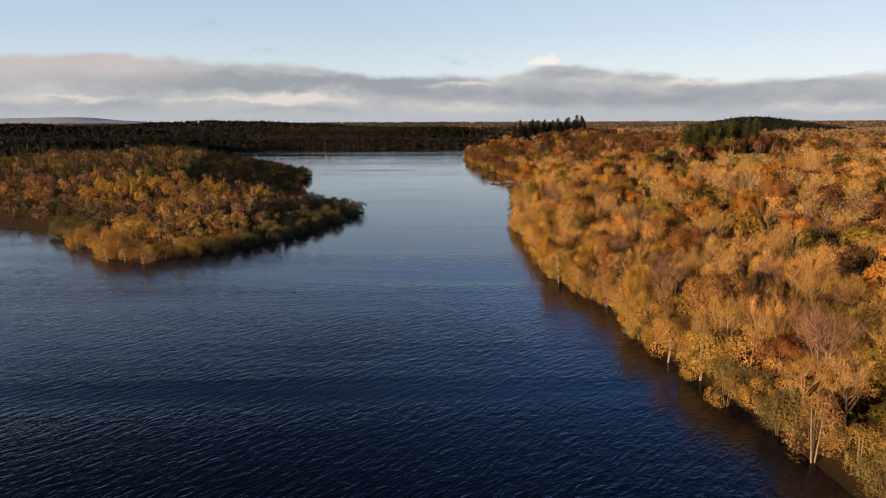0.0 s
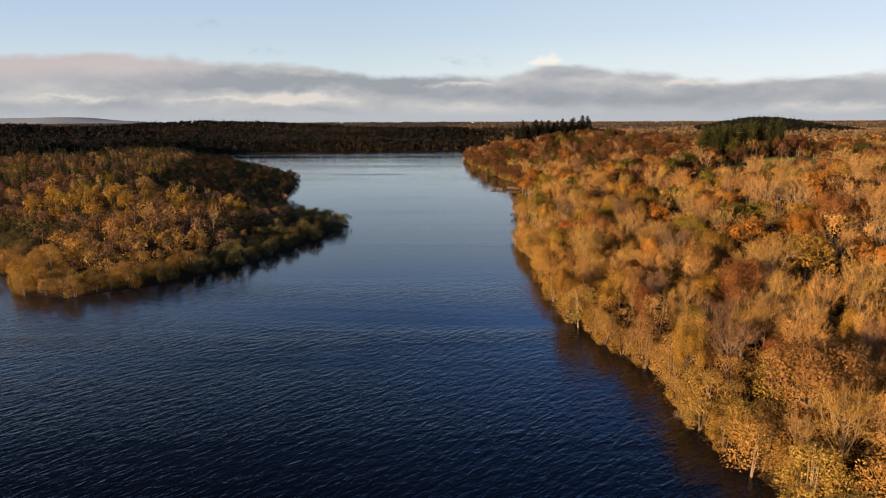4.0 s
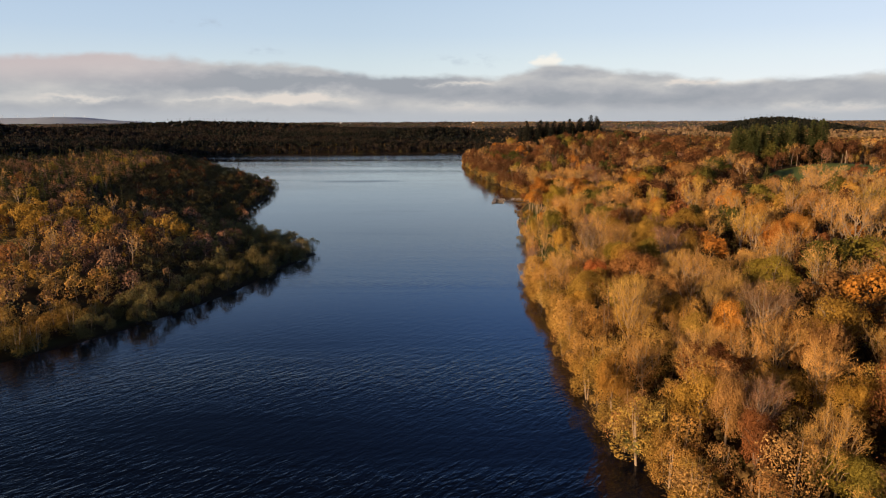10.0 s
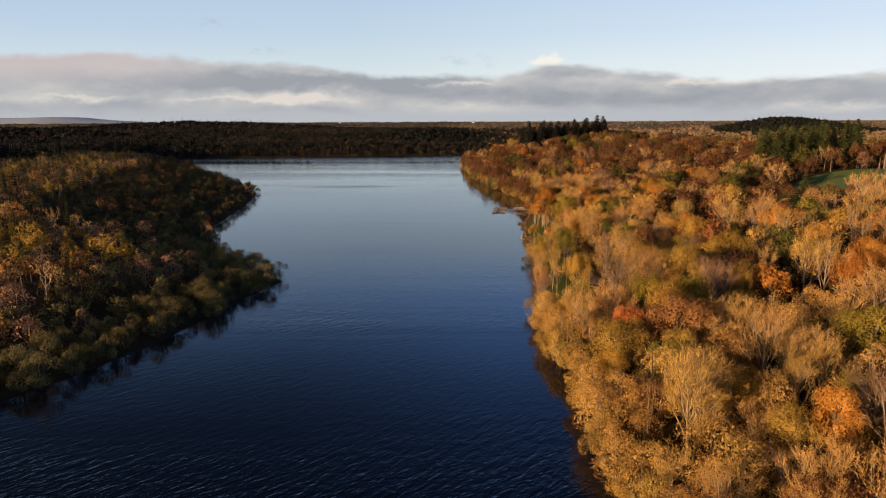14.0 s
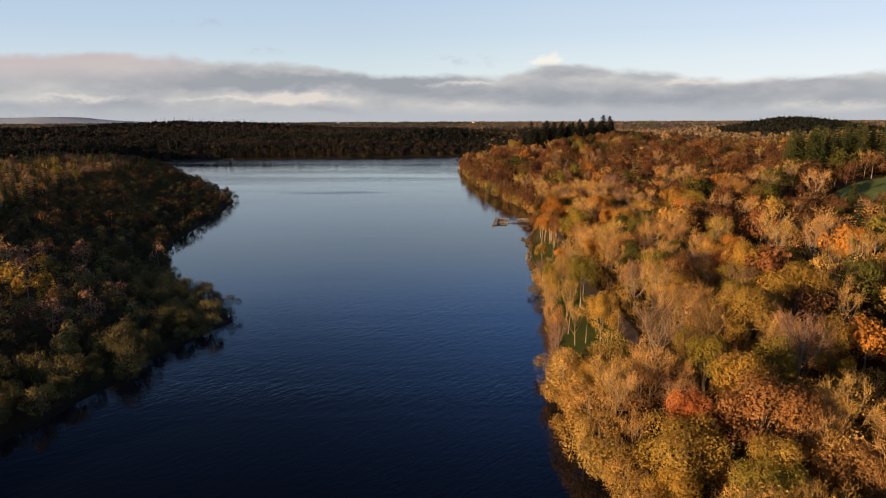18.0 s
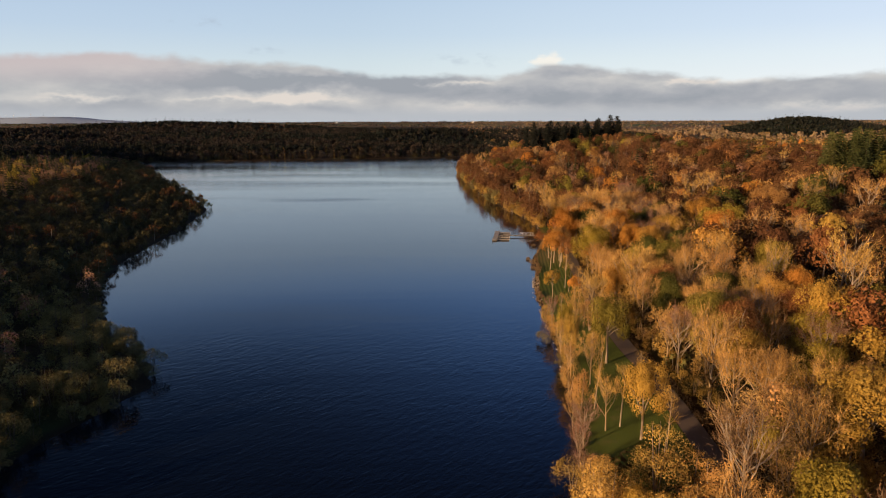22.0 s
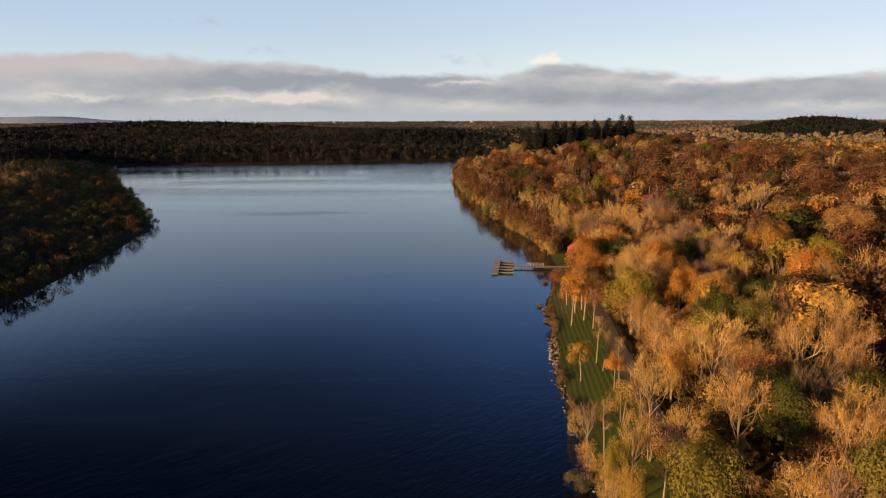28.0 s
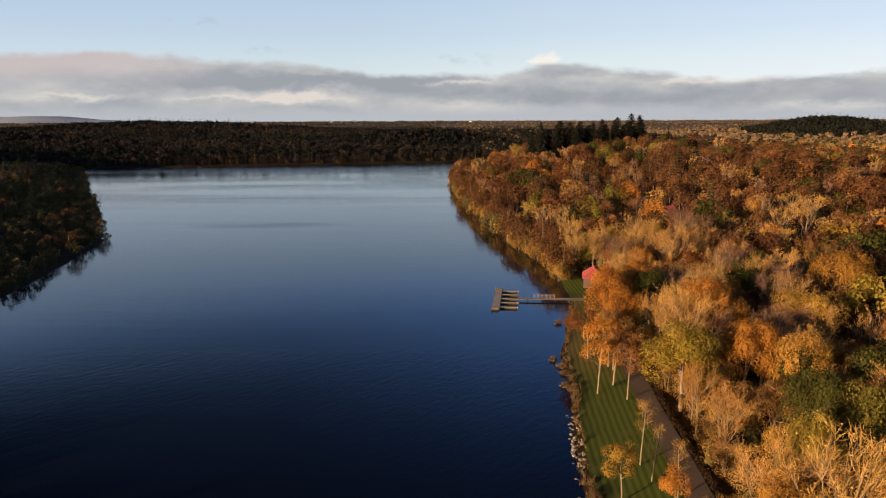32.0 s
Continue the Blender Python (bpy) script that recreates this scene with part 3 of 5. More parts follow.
def twiggy(seed, limbs, twigs, wide_twig, high=13.0, wide=3.6, leaves=0, long=1.1, forks=3):
    """Leafless tree: a trunk, limbs fanning up to a dome, forks and a haze of fine twigs."""
    rng, s = np.random.default_rng(seed), Shape()
    lean = rng.normal(size=2) * 0.45
    stem = np.array((lean[0], lean[1], 0.0))
    s.tube([(0, 0, -0.6), stem * 0.2 + (0, 0, high * 0.25), stem * 0.6 + (0, 0, high * 0.55), stem + (0, 0, high * 0.92)], (0.2, 0.16, 0.10, 0.025), 5)
    starts, ways = [], []
    for i in range(limbs):
        u = 0.2 + 0.5 * ((i + rng.uniform(0, 1)) / limbs)
        p = stem * u + (0, 0, high * u)
        a = 2.4 * i + rng.normal() * 0.35
        out = wide * rng.uniform(0.55, 1.05) * (1.12 - 0.55 * u)
        rise = high * (0.52 + 0.44 * math.sqrt(max(0.0, 1 - (out / (1.12 * wide)) ** 2)))
        e = np.array((p[0] + np.cos(a) * out, p[1] + np.sin(a) * out, max(rise, p[2] + 1.6)))
        mid = p + (e - p) * (0.62, 0.62, 0.42)
        s.tube([p, mid, e], (0.11, 0.075, 0.022), 3)
        for k in range(4):
            f = 0.3 + 0.62 * (k + rng.uniform(0, 1)) / 4
            q = p + (mid - p) * min(1, f * 2) if f < 0.5 else mid + (e - mid) * (2 * f - 1)
            d = unit(unit(e - p) + rng.normal(size=3) * (0.55, 0.55, 0.25) + (0, 0, 0.35))
            g = q + d * rng.uniform(1.3, 2.5) * (1.2 - 0.4 * f)
            s.tube([q, g], (0.05, 0.016), 3)
            starts += [q + (g - q) * x for x in (0.45, 0.8, 1.0)]
            ways += [d] * 3
            for _ in range(forks):
                h = q + (g - q) * rng.uniform(0.25, 0.9)
                d2 = unit(d + rng.normal(size=3) * 0.55 + (0, 0, 0.2))
                t = h + d2 * rng.uniform(0.7, 1.4)
                s.slivers(rng, h[None], d2[None], float(np.linalg.norm(t - h)), 0.05, 0)
                starts += [h * 0.4 + t * 0.6, t]
                ways += [d2] * 2
    starts, ways = np.array(starts), np.array(ways)
    pick = rng.integers(0, len(starts), twigs)
    w_ = unit(ways[pick] + rng.normal(size=(twigs, 3)) * 0.42 + (0, 0, 0.2))
    s.slivers(rng, starts[pick] + rng.normal(size=(twigs, 3)) * 0.22, w_, long, wide_twig)
    if leaves:
        pick = rng.integers(0, len(starts), leaves)
        s.leaves(rng, starts[pick] + ways[pick] * rng.uniform(0, 1.3, (leaves, 1)) + rng.normal(size=(leaves, 3)) * 0.5, 0.10, 0.07)
    return s.arrays()


def stem_tree(seed, clumps=12, n=2600, high=11.0, wide=3.2):
    """A parkland tree: a clean pale stem and a broken leafy crown above it."""
    rng, s = np.random.default_rng(seed), Shape()
    b = rng.normal(size=2) * 0.4
    s.tube([(0, 0, -0.4), (b[0] * 0.3, b[1] * 0.3, high * 0.3), (b[0], b[1], high * 0.62), (b[0] * 1.2, b[1] * 1.2, high * 0.95)], (0.16, 0.13, 0.09, 0.02), 6)
    for i in range(9):
        u, a = rng.uniform(0.4, 0.8), rng.uniform(0, 6.28)
        p = np.array((b[0] * u, b[1] * u, high * u))
        s.tube([p, p + np.array((np.cos(a), np.sin(a), 0.9)) * rng.uniform(1.0, 2.2)], (0.06, 0.015), 3)
    s.canopy(rng, (b[0], b[1], high * 0.68), (wide, wide, high * 0.32), clumps, n, 0.14, 0.3)
    return s.arrays()


def conifer(seed, tiers, blades, high=17.0, wide=3.0, thin=0.55, fine=1):
    """Spire of drooping boughs in whorls."""
    rng, s = np.random.default_rng(seed), Shape()
    s.tube([(0, 0, -0.6), (0, 0, high * 0.97)], (0.22, 0.03), 4)
    for i in range(tiers):
        u = (i + 0.5) / tiers
        z = high * (0.08 + 0.9 * u)
        r = wide * (1 - u) ** 0.8 + 0.25
        n = max(4, int(blades * (1 - 0.5 * u)))
        a = rng.uniform(0, 6.28) + np.arange(n) * 6.283 / n + rng.normal(size=n) * 0.2
        rr = r * rng.uniform(0.7, 1.15, n)
        tip = np.stack([np.cos(a) * rr, np.sin(a) * rr, z - rr * rng.uniform(0.12, 0.4, n)], 1)
        root = np.tile((0, 0, z + 0.25), (n, 1))
        side = np.stack([-np.sin(a), np.cos(a), np.zeros(n)], 1) * (rr * thin * 0.5)[:, None]
        mid = root * 0.45 + tip * 0.55 + (0, 0, 0.15)
        v = np.stack([root, mid + side - (0, 0, 0.3), tip, mid - side - (0, 0, 0.3)], 1).reshape(-1, 3)
        k = np.arange(n)[:, None] * 4
        s.push(v, np.concatenate([k + (0, 1, 2), k + (0, 2, 3)]), 1)
        for _ in range(fine - 1):
            f = rng.uniform(0.25, 1.0, (n, 1))
            q = root * (1 - f) + tip * f
            way = unit(tip - root + rng.normal(size=(n, 3)) * (0.9, 0.9, 0.4))
            s.slivers(rng, q, way, 0.9, 0.32)
    s.slivers(rng, np.array([(0, 0, high * 0.9)] * 4), unit(rng.normal(size=(4, 3)) * 0.15 + (0, 0, 1)), high * 0.1, 0.25)
    return s.arrays()


def pole_tree(seed, twigs=420, high=10.0, leaves=60):
    """Slender tree with a clean pale trunk and a small crown."""
    rng, s = np.random.default_rng(seed), Shape()
    b = rng.normal(size=2) * 0.35
    s.tube([(0, 0, -0.4), (b[0] * 0.4, b[1] * 0.4, high * 0.35), (b[0], b[1], high * 0.7), (b[0] * 1.3, b[1] * 1.3, high)], (0.12, 0.10, 0.065, 0.02), 6)
    st, wy = [], []
    for i in range(18):
        u = rng.uniform(0.5, 0.95)
        p = np.array((b[0] * u, b[1] * u, high * u))
        a = rng.uniform(0, 6.28)
        e = p + np.array((np.cos(a), np.sin(a), 1.1)) * rng.uniform(0.7, 1.5) * (1.35 - u)
        s.tube([p, e], (0.05, 0.012), 3)
        st += [p * 0.4 + e * 0.6, e]
        wy += [unit(e - p)] * 2
    st, wy = np.array(st), np.array(wy)
    k = rng.integers(0, len(st), twigs)
    s.slivers(rng, st[k] + rng.normal(size=(twigs, 3)) * 0.3, unit(wy[k] + rng.normal(size=(twigs, 3)) * 0.6), 0.8, 0.035)
    k = rng.integers(0, len(st), leaves)
    s.leaves(rng, st[k] + rng.normal(size=(leaves, 3)) * 0.55, 0.09, 0.06)
    return s.arrays()


# ------------------------------------------------------------------ ground and lake
def axis(lo, hi, a, b, fine_step, grow=1.16):
    mid = list(np.arange(a, b + 0.1, fine_step))
    st, v = fine_step, b
    while v < hi:
        st = min(st * grow, 130)
        v = min(v + st, hi)
        mid.append(v)
    st, v = fine_step, a
    while v > lo:
        st = min(st * grow, 130)
        v = max(v - st, lo)
        mid.insert(0, v)
    return np.array(mid)


def grid_mesh(name, gx, gy, zfun, mat):
    X, Y = np.meshgrid(gx, gy)
    Z = zfun(X.ravel(), Y.ravel())
    V = np.stack([X.ravel(), Y.ravel(), Z], 1)
    nx, ny = len(gx), len(gy)
    i = (np.arange(ny - 1)[:, None] * nx + np.arange(nx - 1)).ravel()
    F = np.stack([i, i + 1, i + nx + 1, i + nx], 1)
    me = soup(name, V, F, [mat])
    me.polygons.foreach_set("use_smooth", np.ones(len(F), bool))
    return me


ground = new("ground", grid_mesh("ground", axis(-4600, 4600, -330, 300, 4.5), axis(-1400, 4950, -20, 960, 4.5), ground_height, M["ground"]))
tagged(ground, "wooded lakeside ground with leaf litter and distant fields", "ground", kind="structure")

lake = new("water", soup("water", [(-1000, -1000, 0), (400, -1000, 0), (400, 1010, 0), (-1000, 1010, 0)], [(0, 1, 2, 3)], [M["water"]]))
tagged(lake, "dark blue rippled lake water reflecting the sky", "lake", kind="structure")

# ------------------------------------------------------------------ places kept clear of trees
PATH_Y = [215, 250, 266, 282, 297, 307, 330, 349, 367, 386, 405, 424]
PATH_X = [43, 46, 48, 48.6, 48.6, 48.2, 48.2, 49.9, 51.3, 53.2, 55.3, 57.0]


def path_x(y):
    return np.interp(y, PATH_Y, PATH_X)


def shore_x(y):
    pts = RIGHT[:31]
    return np.interp(y, [p[1] for p in pts], [p[0] for p in pts])


def kept_clear(x, y):
    lawn_zone = (y > 262) & (y < 448) & (x < path_x(y) + 2.4) & (x > 20)
    track_zone = (y > 215) & (y < 428) & (np.abs(x - path_x(y) - 0.3) < np.where(y > 325, 2.9, np.where(y > 258, 3.3, 1.6)))
    shed_zone = np.hypot(x - 59.8, y - 439) < 7.0
    field_zone = (((x - 198) / 45) ** 2 + ((y - 410 - 0.35 * (x - 195)) / 21) ** 2) < 1
    pond_zone = (((x - POND[0]) / 50) ** 2 + ((y - POND[1] + 20) / 70) ** 2) < 1
    glade = np.hypot((x - COTTAGE[0] + 3) / 8, (y - COTTAGE[1] + 12) / 18) < 1
    return glade | lawn_zone | track_zone | shed_zone | field_zone | pond_zone


POND = (375, 1180)
COTTAGE = (105.5, 516)


def scatter(x0, x1, y0, y1, gap, seed, jit=0.42):
    rng = np.random.default_rng(seed)
    X, Y = np.meshgrid(np.arange(x0, x1, gap), np.arange(y0, y1, gap * 0.88))
    X = X + (np.arange(X.shape[0])[:, None] % 2) * gap * 0.5
    X, Y = X.ravel(), Y.ravel()
    X = X + rng.uniform(-jit, jit, len(X)) * gap
    Y = Y + rng.uniform(-jit, jit, len(Y)) * gap
    d = shore_distance(X, Y)
    return X, Y, d, rng


# ------------------------------------------------------------------ kinds of tree
NEAR = {  # two or more shapes of each, in full detail
    "broad": [broadleaf(s, 18, 420, 0.128) for s in (11, 12, 13, 14)],
    "bare": [twiggy(s, 12, 1500, 0.046, leaves=260) for s in (21, 22, 23, 24, 25)],
    "brush": [brush_crown(s, 13, 650, 0.75, 0.05, 1700, 0.14) for s in (26, 27, 28, 29)],
    "willow": [brush_crown(s, 15, 450, 0.6, 0.06, 1700, 0.145, 7.0, 3.6, 0.42) for s in (31, 32, 33)],
    "spruce": [conifer(s, 22, 11, fine=3) for s in (41, 42)],
    "fir": [conifer(s, 26, 13, 17.0, 3.0, 0.75, 4) for s in (46, 47, 48)],
    "larch": [conifer(s, 18, 9, 13.0, 2.3, 0.4, 4) for s in (51, 52)],
    "pole": [pole_tree(s) for s in (61, 62, 63)],
    "stem": [stem_tree(s) for s in (66, 67, 68)],
}
MID = {
    "broad": [broad_crown(s, 14, 760, 0.34) for s in (111, 112, 113, 114)],
    "bare": [twiggy(s, 8, 420, 0.075, leaves=0, forks=1) for s in (121, 122, 123, 124, 125)],
    "brush": [brush_crown(s, 12, 150, 0.9, 0.09, 420, 0.27) for s in (126, 127, 128, 129)],
    "willow": [brush_crown(s, 16, 120, 0.9, 0.22, 240, 0.42, 7.0, 3.6, 0.42) for s in (131, 132, 133)],
    "spruce": [conifer(s, 14, 9) for s in (141, 142)],
    "larch": [conifer(s, 13, 6, 13.0, 2.3, 0.28, 6) for s in (151, 152)],
}
CLOSE = {  # the wood behind the first ranks, still near the path
    "broad": [broad_crown(s, 12, 1400, 0.27) for s in (115, 116, 117, 118)],
    "bare": [twiggy(s, 9, 640, 0.062, leaves=0, forks=2) for s in (136, 137, 138, 139)],
    "brush": [brush_crown(s, 11, 240, 0.8, 0.07, 760, 0.22) for s in (146, 147, 148, 149)],
    "willow": [brush_crown(s, 14, 200, 0.7, 0.09, 560, 0.26, 7.0, 3.6, 0.42) for s in (156, 157, 158)],
}
SMALL = {  # the low wood of the peninsula
    "broad": [broad_crown(s, 10, 360, 0.46) for s in (161, 162, 163)],
    "bare": [twiggy(s, 6, 220, 0.10, leaves=0, forks=1) for s in (164, 165, 166)],
    "brush": [brush_crown(s, 9, 90, 1.0, 0.12, 230, 0.36) for s in (167, 168, 169)],
    "willow": [brush_crown(s, 10, 60, 0.8, 0.14, 260, 0.36, 7.0, 3.6, 0.42) for s in (171, 172, 173)],
    "spruce": [conifer(s, 11, 8) for s in (174, 175)],
    "larch": [conifer(s, 9, 7, 11.0, 3.0, 0.4, 4) for s in (176, 177, 178)],
}
LOW = {
    "broad": [broad_crown(s, 7, 46, 1.45, trunk=False) for s in (211, 212, 213)],
    "bare": [brush_crown(s, 6, 24, 1.6, 0.4, 44, 1.0) for s in (221, 222)],
    "fine": [broad_crown(s, 7, 130, 0.75, trunk=False) for s in (214, 215, 216)],
    "spruce": [conifer(s, 6, 6) for s in (241, 242)],
    "larch": [conifer(s, 6, 6, 13.0, 2.3) for s in (251, 252)],
}
TINY = {"bare": [broad_crown(s, 3, 12, 2.4, 8.0, 6.0, False) for s in (321, 322)], "broad": [broad_crown(s, 3, 12, 2.6, 9.0, 6.0, False) for s in (311, 312, 313)]}

KINDS = {  # name, label, shape, leaf, bark
    "orange": ("oak_tree", "broad oak tree in bright orange autumn leaf", "broad", "orange", "bark"),
    "rust": ("beech_tree", "broad tree with rust-brown autumn leaves", "broad", "rust", "bark"),
    "yellow": ("maple_tree", "rounded tree with golden-yellow autumn leaves", "broad", "yellow", "bark"),
    "olive": ("oak_tree", "broad oak tree still in olive-green leaf", "broad", "olive", "bark"),
    "dark": ("holm_oak_tree", "dense dark green leafy tree among bare ones", "broad", "dark", "darkbark"),
    "red": ("cherry_tree", "small tree with fiery red autumn leaves", "broad", "red", "bark"),
    "bare": ("ash_tree", "nearly leafless tree with fine tan twigs", "bare", "bare", "tanbark"),
    "brush": ("alder_tree", "dense brushy alder with golden-tan twigs down to the ground", "brush", "brush", "bark"),
    "purple": ("birch_tree", "leafless birch with reddish-brown twigs", "bare", "purple", "bark"),
    "willow": ("willow_bush", "low rounded willow with golden-tan leaves at the waterside", "willow", "willow", "bark"),
    "willow_dull": ("willow_bush", "low rounded willow with dull olive leaves at the waterside", "willow", "willow_dull", "darkbark"),
    "spruce": ("spruce_tree", "tall dark green spruce with a pointed top", "spruce", "spruce", "darkbark"),
    "pine": ("fir_tree", "tall blackish-green fir standing above the hilltop wood", "fir", "farspruce", "darkbark"),
    "larch": ("larch_tree", "slender larch with golden autumn needles", "larch", "larch", "darkbark"),
    "pole": ("young_tree", "slender young tree with pale bare trunk on the lawn", "pole", "willow", "palebark"),
    "stemorange": ("parkland_tree", "tall tree with bare pale trunk and rust-brown crown on the lawn", "stem", "rust", "palebark"),
    "stemgold": ("parkland_tree", "tall tree with bare pale trunk and orange crown on the lawn", "stem", "orange", "palebark"),
    "stemyellow": ("parkland_tree", "small tree with pale trunk and golden leaves on the lawn", "stem", "yellow", "palebark"),
    "poleyellow": ("young_tree", "slender young tree with yellow leaves on the lawn", "pole", "yellow", "palebark"),
}
built = {}


def plant(kind, x, y, size=1.0, wide=1.0, turn=None, rng=random, sink=0.0):
    """One tree, standing on the ground: a trunk and a crown under an empty at its foot."""
    name, label, shape, leaf, bk = KINDS[kind]
    pick = rng.randrange(len(NEAR[shape]))
    turn = rng.uniform(0, 360) if turn is None else turn
    m = Matrix.LocRotScale((x, y, height(x, y) - sink), Euler((0, 0, radians(turn))), (size * wide, size * wide, size))
    if (kind, pick) in built:
        sc = built[kind, pick].scale
        return copy_thing(built[kind, pick], m @ Matrix.Diagonal((1 / sc.x, 1 / sc.y, 1 / sc.z, 1)))
    V, F, K = NEAR[shape][pick]
    root = tagged(new(name), label, "tree", "trees round the lake")
    for part_name, k, mat in (("trunk", 0, M[bk]), ("crown", 1, M[leaf])):
        f = F[K == k]
        used, inv = np.unique(f.ravel(), return_inverse=True)
        part(part_name, soup(name + "_" + part_name, V[used], inv.reshape(-1, 3), [mat]), root)
    root.matrix_basis = Matrix.LocRotScale(m.to_translation(), m.to_quaternion(), None)
    built[kind, pick] = root
    first = copy_thing(root, m)
    for o in list(root.children):
        bpy.data.objects.remove(o)
    spare = built.pop((kind, pick))
    bpy.data.objects.remove(spare)
    first.matrix_basis = m
    built[kind, pick] = first
    return first


def wood(name, label, trees, shapes, kinds):
    """A wood that nobody could count: trees (x, y, size, kind number) joined in one mesh."""
    Vs, Fs, Is, Ts, n = [], [], [], [], 0
    mats, slot = [], {}
    rng = np.random.default_rng(len(name) * 7 + len(trees[0]))
    X, Y, S, Kd = trees
    Z = ground_height(X, Y)
    for x, y, z, s, k in zip(X, Y, Z, S, Kd):
        shape, leaf, bk = kinds[int(k)]
        V, F, K = shapes[shape][rng.integers(len(shapes[shape]))]
        for key in (leaf, bk):
            if key not in slot:
                slot[key] = len(mats)
                mats.append(M[key])
        a = rng.uniform(0, 6.283)
        c, q = math.cos(a), math.sin(a)
        wd = s * rng.uniform(0.85, 1.2)
        Vs.append(np.stack([(V[:, 0] * c - V[:, 1] * q) * wd + x, (V[:, 0] * q + V[:, 1] * c) * wd + y, V[:, 2] * s + z], 1))
        Fs.append(F + n)
        Is.append(np.where(K == 1, slot[leaf], slot[bk]))
        Ts.append(np.full(len(V), rng.uniform(0, 1)))
        n += len(V)
    ob = new(name, soup(name, np.concatenate(Vs), np.concatenate(Fs), mats, np.concatenate(Is), np.concatenate(Ts)))
    return tagged(ob, label, "woodland", kind="stuff")


# ------------------------------------------------------------------ single trees that stand out
ORANGE = [(52, 398, 5.2), (57.8, 404, 5.0), (55.5, 413, 3.8), (29.7, 172, 3.0), (53.2, 189.5, 3.9), (94.5, 200, 4.6), (100, 203, 4.2), (90, 246, 4.8), (97, 250, 4.6), (95, 267, 4.8), (73.5, 303, 4.4), (78.5, 305, 4.2), (67.5, 357, 4.6),
          (55.5, 362, 1.9), (65, 366.5, 5.0), (90.3, 366, 5.9), (67.8, 382, 5.0), (52.5, 390, 4.6), (98, 398, 6.4), (63.5, 418, 3.6), (67.5, 427, 3.8)]
RUST = [(41.2, 153.8, 2.8), (60.5, 156, 5.4), (41.2, 161, 3.2), (59.8, 174, 4.6), (113, 215, 6.5), (62.3, 291.6, 4.4), (49.5, 382, 3.4), (128, 414, 7.5)]
YELLOW = [(66.8, 121, 2.4), (40.2, 129, 3.3), (66.7, 131, 2.8), (63.7, 178, 5.8), (67.7, 245, 3.8), (61.7, 258, 6.0), (75.9, 270, 5.8), (40.3, 271, 3.6),
          (57.5, 280, 4.0), (76.5, 292, 5.5), (36.4, 301, 1.8), (70.6, 359, 3.8)]
OLIVE = [(42.5, 299, 4.4), (55, 236, 4.4), (57.4, 294, 4.6), (61.9, 298, 4.2), (36.2, 306, 2.0), (57.8, 336.6, 4.0), (67.9, 342, 4.6), (95.3, 370, 5.8), (87, 330, 4.5)]
DARK = [(64.7, 348, 4.8), (66.8, 356.5, 3.4), (58, 312, 4.0)]
RED = [(40, 227, 3.5), (88, 470, 3.0)]
pick_tree = random.Random(5)
stand = []
for x, y, tall, wd in ((40.3, 343.1, 0.78, 0.95), (44.8, 339.0, 0.70, 0.85)):
    plant("stemyellow" if x < 42 else "stemgold", x, y, tall, wd, rng=pick_tree, sink=1.3)
    stand.append((x, y, 2.2))
for kind, rows in (("orange", ORANGE), ("rust", RUST), ("yellow", YELLOW), ("olive", OLIVE), ("dark", DARK), ("red", RED)):
    for x, y, r in rows:
        r *= 0.86
        tall = min(1.3, max(0.62, (0.6 + 0.14 * r)))
        plant(kind, x, y, tall, r / 4.6 / tall, rng=pick_tree)
        stand.append((x, y, r))
for kind, x, y, s, wd in (("stemgold", 44.5, 372.7, 0.86, 1.15), ("stemorange", 47.8, 375.7, 0.9, 1.2), ("stemorange", 48.5, 369.9, 0.86, 1.0), ("stemgold", 46.9, 381.3, 0.92, 1.25), ("stemorange", 46.4, 388.0, 0.9, 1.25), ("stemgold", 49.0, 383.5, 0.95, 1.1)):
    plant(kind, x, y, s, wd, rng=pick_tree)
    stand.append((x, y, 2.0))
for x, y, s in ((44.7, 350.8, 0.9), (44.9, 346.9, 0.74), (46.7, 343.0, 0.72),
                (38.5, 275, 0.95), (36.2, 281, 0.95), (43.8, 283, 0.85), (38, 318, 0.8), (43, 320, 0.7), (45, 308, 0.85), (42, 266, 0.9)):
    plant("pole", x, y, s, rng=pick_tree)
    stand.append((x, y, 0.8))
for x, y, s in ((41.5, 306, 0.8), (39, 296, 0.7), (50, 398, 0.7)):
    plant("poleyellow", x, y, s, 1.5, rng=pick_tree)
    stand.append((x, y, 1.5))
stand = np.array(stand)


def apart_from_stand(x, y, share=0.8):
    ok = np.ones(len(x), bool)
    for sx, sy, r in stand:
        ok &= np.hypot(x - sx, y - sy) > r * share + 0.8
    return ok


